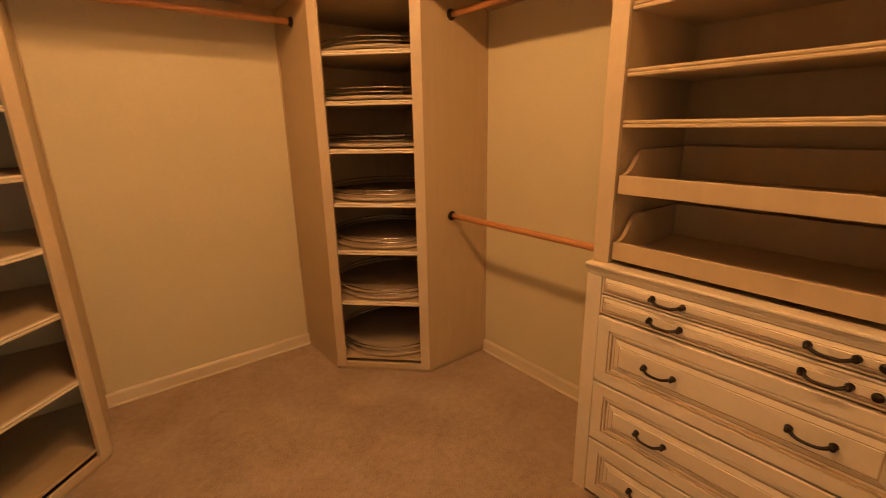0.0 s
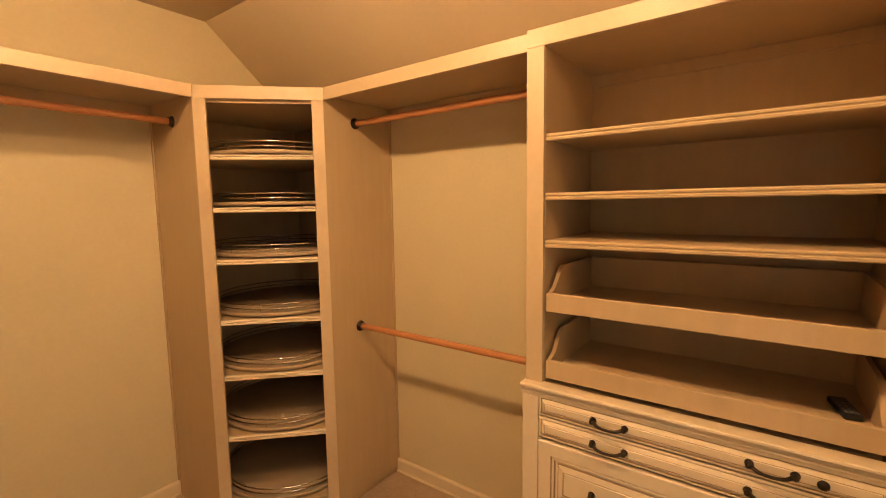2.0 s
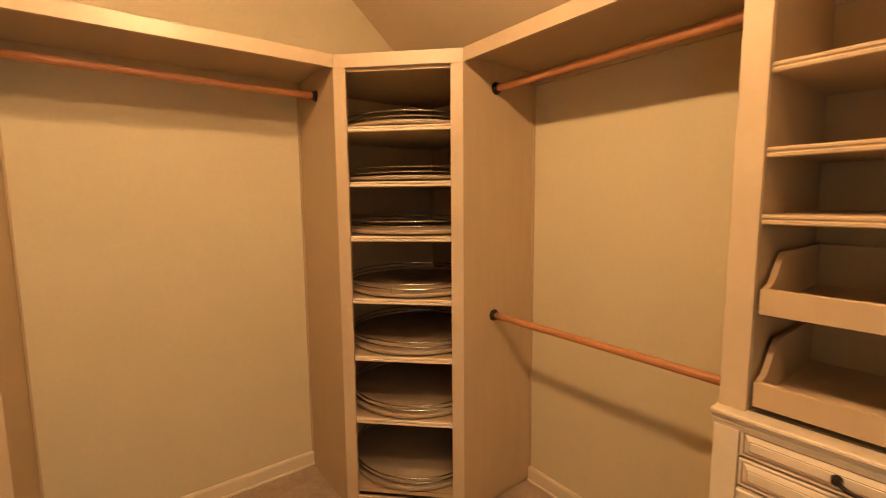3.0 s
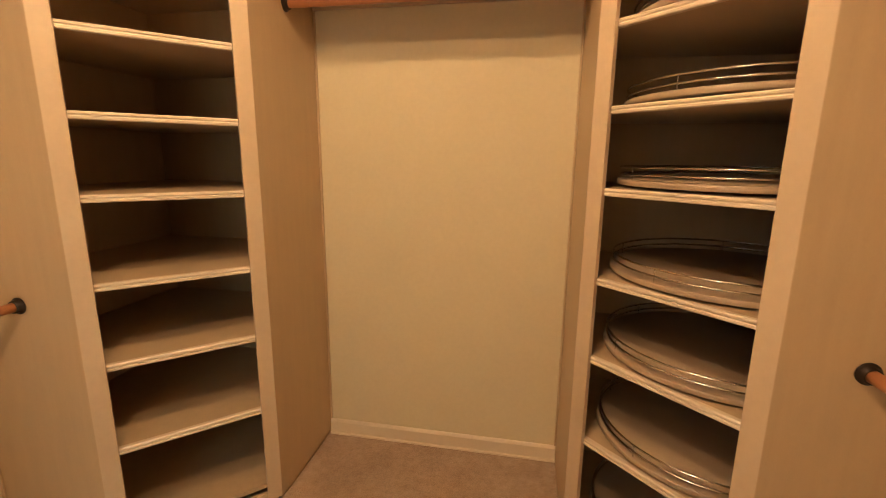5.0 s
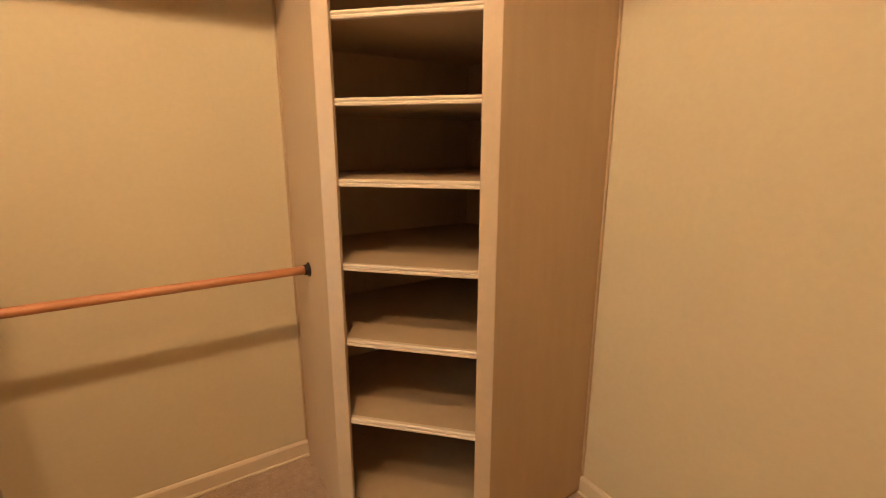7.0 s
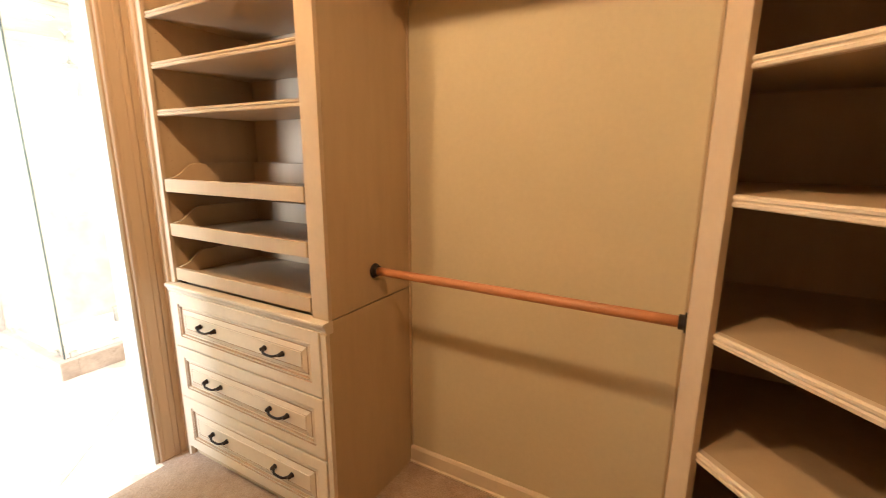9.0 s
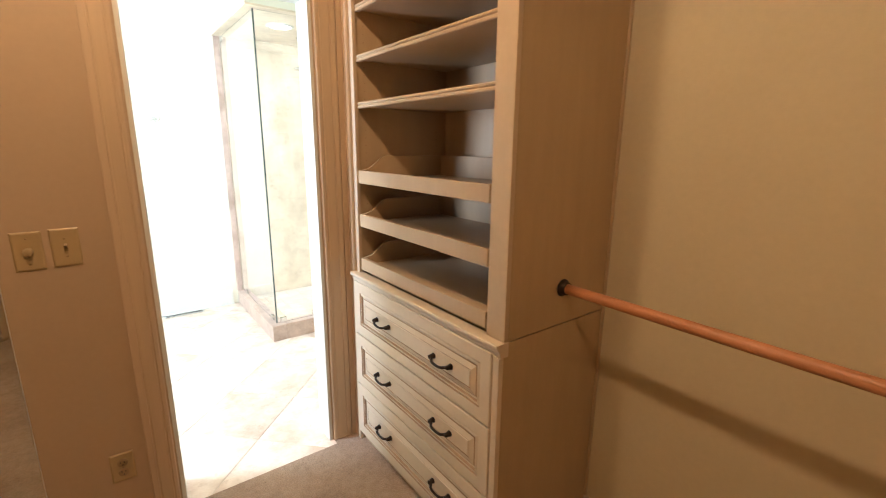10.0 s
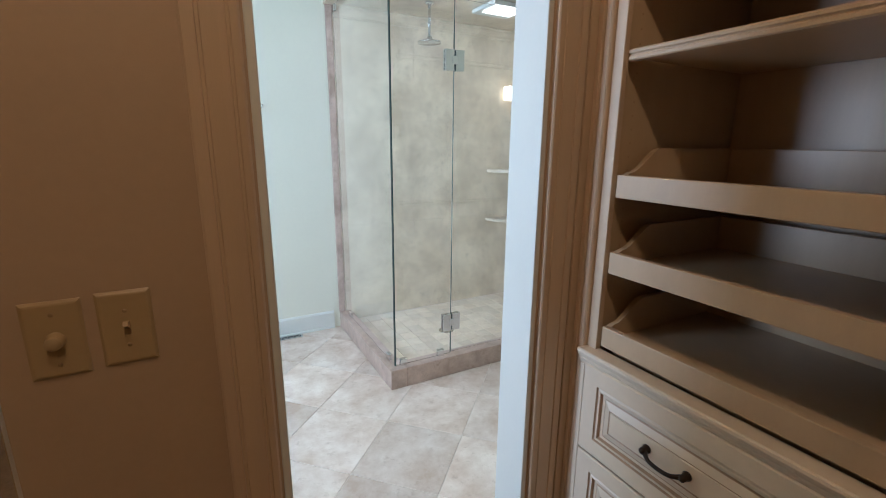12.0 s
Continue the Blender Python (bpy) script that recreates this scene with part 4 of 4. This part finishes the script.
GH = HEAD - 0.122 - 0.004
pane("side_pane", GX - 0.005, GX + 0.005, BY + 0.022, GY - 0.008, 0.004, GH)
pane("fixed_pane", 0.306, GX + 0.005, GY - 0.005, GY + 0.005, 0.004, GH)
pane("door_pane", -0.46, 0.302, GY - 0.005, GY + 0.005, 0.012, GH - 0.15)
pane("fixed_pane", BX0 + 0.018, -0.464, GY - 0.005, GY + 0.005, 0.004, GH)
part("glass_edge", boxes((GX + 0.002, GX + 0.0068, GY - 0.0072, GY + 0.0068, 0.004, GH)), GLASSEDGE, encl, "dark green polished glass edge")
part("glass_edge", boxes((0.3025, 0.3055, GY - 0.005, GY + 0.005, 0.012, GH)), GLASSEDGE, encl, "dark green polished glass edge")
for z in (1.725, 0.215):
    hinge = part("hinge", boxes((0.309, 0.362, GY + 0.005, GY + 0.017, z - 0.054, z + 0.054), (0.309, 0.362, GY - 0.017, GY - 0.005, z - 0.054, z + 0.054), bev=0.002), CHROME, encl, "polished chrome glass hinge")
    part("hinge_leaf", boxes((0.246, 0.299, GY + 0.005, GY + 0.017, z - 0.054, z + 0.054), (0.246, 0.299, GY - 0.017, GY - 0.005, z - 0.054, z + 0.054), bev=0.002), CHROME, hinge)
    part("pin", boxes((0.286, 0.320, GY + 0.004, GY + 0.021, z - 0.022, z + 0.022), bev=0.003), CHROME, hinge)
for x in (0.625, 0.375):
    part("glass_clip", boxes((x - 0.022, x + 0.022, GY - 0.014, GY + 0.014, 0.0, 0.042), bev=0.003), CHROME, encl, "small chrome glass clip")
for y in (GY - 0.10, BY + 0.16):
    part("glass_clip", boxes((GX - 0.014, GX + 0.014, y - 0.022, y + 0.022, 0.0, 0.042), bev=0.003), CHROME, encl, "small chrome glass clip")
part("glass_clip", boxes((GX - 0.014, GX + 0.014, BY + 0.030, BY + 0.074, GH - 0.045, GH), bev=0.003), CHROME, encl, "small chrome glass clip")
part("door_handle", boxes((-0.40, -0.38, GY + 0.035, GY + 0.055, 0.75, 1.15), (-0.40, -0.38, GY + 0.005, GY + 0.035, 0.80, 0.82), (-0.40, -0.38, GY + 0.005, GY + 0.035, 1.08, 1.10), bev=0.004), CHROME, encl, "chrome bar handle")

# shower fittings
rain = thing("rain_shower", Matrix.Translation((0.135, -2.01, HEAD)), "chrome rain shower head on a ceiling arm", "shower head")
bm = bmesh.new()
lathe(bm, [(0.032, 0.0), (0.032, -0.006), (0.014, -0.016)], 24)
part("flange", bm, CHROME, rain)
bm = bmesh.new()
tube(bm, [(0, 0, -0.008), (0, 0, -0.10), (0, 0, -0.215)], 0.0095, 12)
part("arm", bm, CHROME, rain)
bm = bmesh.new()
lathe(bm, [(0.016, -0.205), (0.022, -0.222), (0.050, -0.234), (0.076, -0.238), (0.080, -0.243), (0.076, -0.250)], 40)
part("head", bm, CHROME, rain)

dn = thing("recessed_downlight", Matrix.Translation((0.385, -1.735, HEAD)), "lit round recessed downlight in the shower ceiling", "downlight")
bm = bmesh.new()
lathe(bm, [(0.098, 0.0), (0.098, -0.004), (0.080, -0.008), (0.078, -0.002)], 36, cap=False)
part("trim_ring", bm, WHITE, dn)
bm = bmesh.new()
lathe(bm, [(0.077, -0.002), (0.077, -0.005), (0.04, -0.009)], 32)
part("lens", bm, DOWNLIGHT, dn)

fan = thing("fan_light", Matrix.Translation((-0.335, -1.86, HEAD)) @ pose(0, 0, 0, 0, 0, 0), "white square fan light with lit lens", "fan light")
part("housing", boxes((-0.15, 0.15, -0.14, 0.14, -0.030, 0.0), bev=0.010), WHITE, fan)
part("lens", boxes((-0.10, 0.12, -0.045, 0.11, -0.040, -0.030), bev=0.004), DOWNLIGHT, fan)

for z in (1.195, 0.775):
    cs = thing("corner_shelf", Matrix.Translation((BX0 + 0.016, BY + 0.016, z)), "small travertine corner shelf in the shower", "corner shelf", "shower corner shelves")
    bm = bmesh.new()
    arc = [(0.0, 0.0)] + [(0.27 * math.cos(math.pi / 2 * i / 10), 0.27 * math.sin(math.pi / 2 * i / 10)) for i in range(11)]
    prism(bm, arc, "z", -0.024, 0.0)
    part("slab", bm, SHOWERSTONE, cs)


def on_end_wall(y, z):
    return Matrix.Translation((BX0 + 0.016, y, z)) @ pose(0, 0, 0, 0, 90, 0)


for z in (1.294, 0.874):
    v = thing("shower_valve", on_end_wall(-2.325, z), "round dark chrome shower valve", "shower valve", "shower valves")
    bm = bmesh.new()
    lathe(bm, [(0.055, 0.0), (0.055, 0.006), (0.030, 0.010), (0.026, 0.045), (0.020, 0.052)], 28)
    part("escutcheon", bm, DARKCHROME, v)
    bm = bmesh.new()
    tube(bm, [(0, 0, 0.040), (0.04, 0.0, 0.046), (0.075, 0.0, 0.05)], [0.009, 0.007, 0.006], 10)
    part("lever", bm, DARKCHROME, v)
hs_ = thing("hand_shower", on_end_wall(-2.322, 1.672), "chrome hand shower on its wall bracket", "hand shower")
bm = bmesh.new()
lathe(bm, [(0.026, 0.0), (0.026, 0.006), (0.012, 0.012), (0.012, 0.05)], 20)
part("bracket", bm, CHROME, hs_)
bm = bmesh.new()
lathe(bm, [(0.018, 0.075), (0.050, 0.055), (0.054, 0.048), (0.050, 0.044)], 28)
part("head", bm, CHROME, hs_)
bm = bmesh.new()
tube(bm, [(0, 0, 0.06), (0.06, 0, 0.045), (0.16, 0, 0.035)], [0.016, 0.013, 0.011], 12)
part("grip", bm, CHROME, hs_)
sc = thing("wall_sconce", on_end_wall(-2.332, 1.825), "lit wall sconce with a small warm glass shade", "wall sconce")
bm = bmesh.new()
lathe(bm, [(0.035, 0.0), (0.035, 0.012), (0.012, 0.02), (0.012, 0.055)], 20)
part("backplate", bm, CHROME, sc)
part("shade", boxes((-0.055, 0.055, -0.045, 0.045, 0.055, 0.135), bev=0.012), SCONCE, sc, "glowing glass shade")
dr = thing("floor_drain", Matrix.Translation((0.07, -1.85, 0.0465)), "round dark metal shower drain", "drain")
bm = bmesh.new()
lathe(bm, [(0.055, 0.0), (0.055, 0.003), (0.050, 0.004)], 28)
part("grate", bm, DARKCHROME, dr)
hk = thing("robe_hook", Matrix.Translation((1.212, BY, 1.628)) @ pose(0, 0, 0, 90, 0, 180), "chrome double robe hook on the bathroom wall", "robe hook")
bm = bmesh.new()
lathe(bm, [(0.024, 0.0), (0.024, 0.006), (0.010, 0.010), (0.008, 0.022)], 20)
part("rosette", bm, CHROME, hk)
for s in (-1, 1):
    bm = bmesh.new()
    tube(bm, [(0, 0, 0.020), (s * 0.022, -0.006, 0.030), (s * 0.036, 0.004, 0.036), (s * 0.040, 0.022, 0.038)], [0.006, 0.006, 0.0055, 0.007], 10)
    part("prong", bm, CHROME, hk)
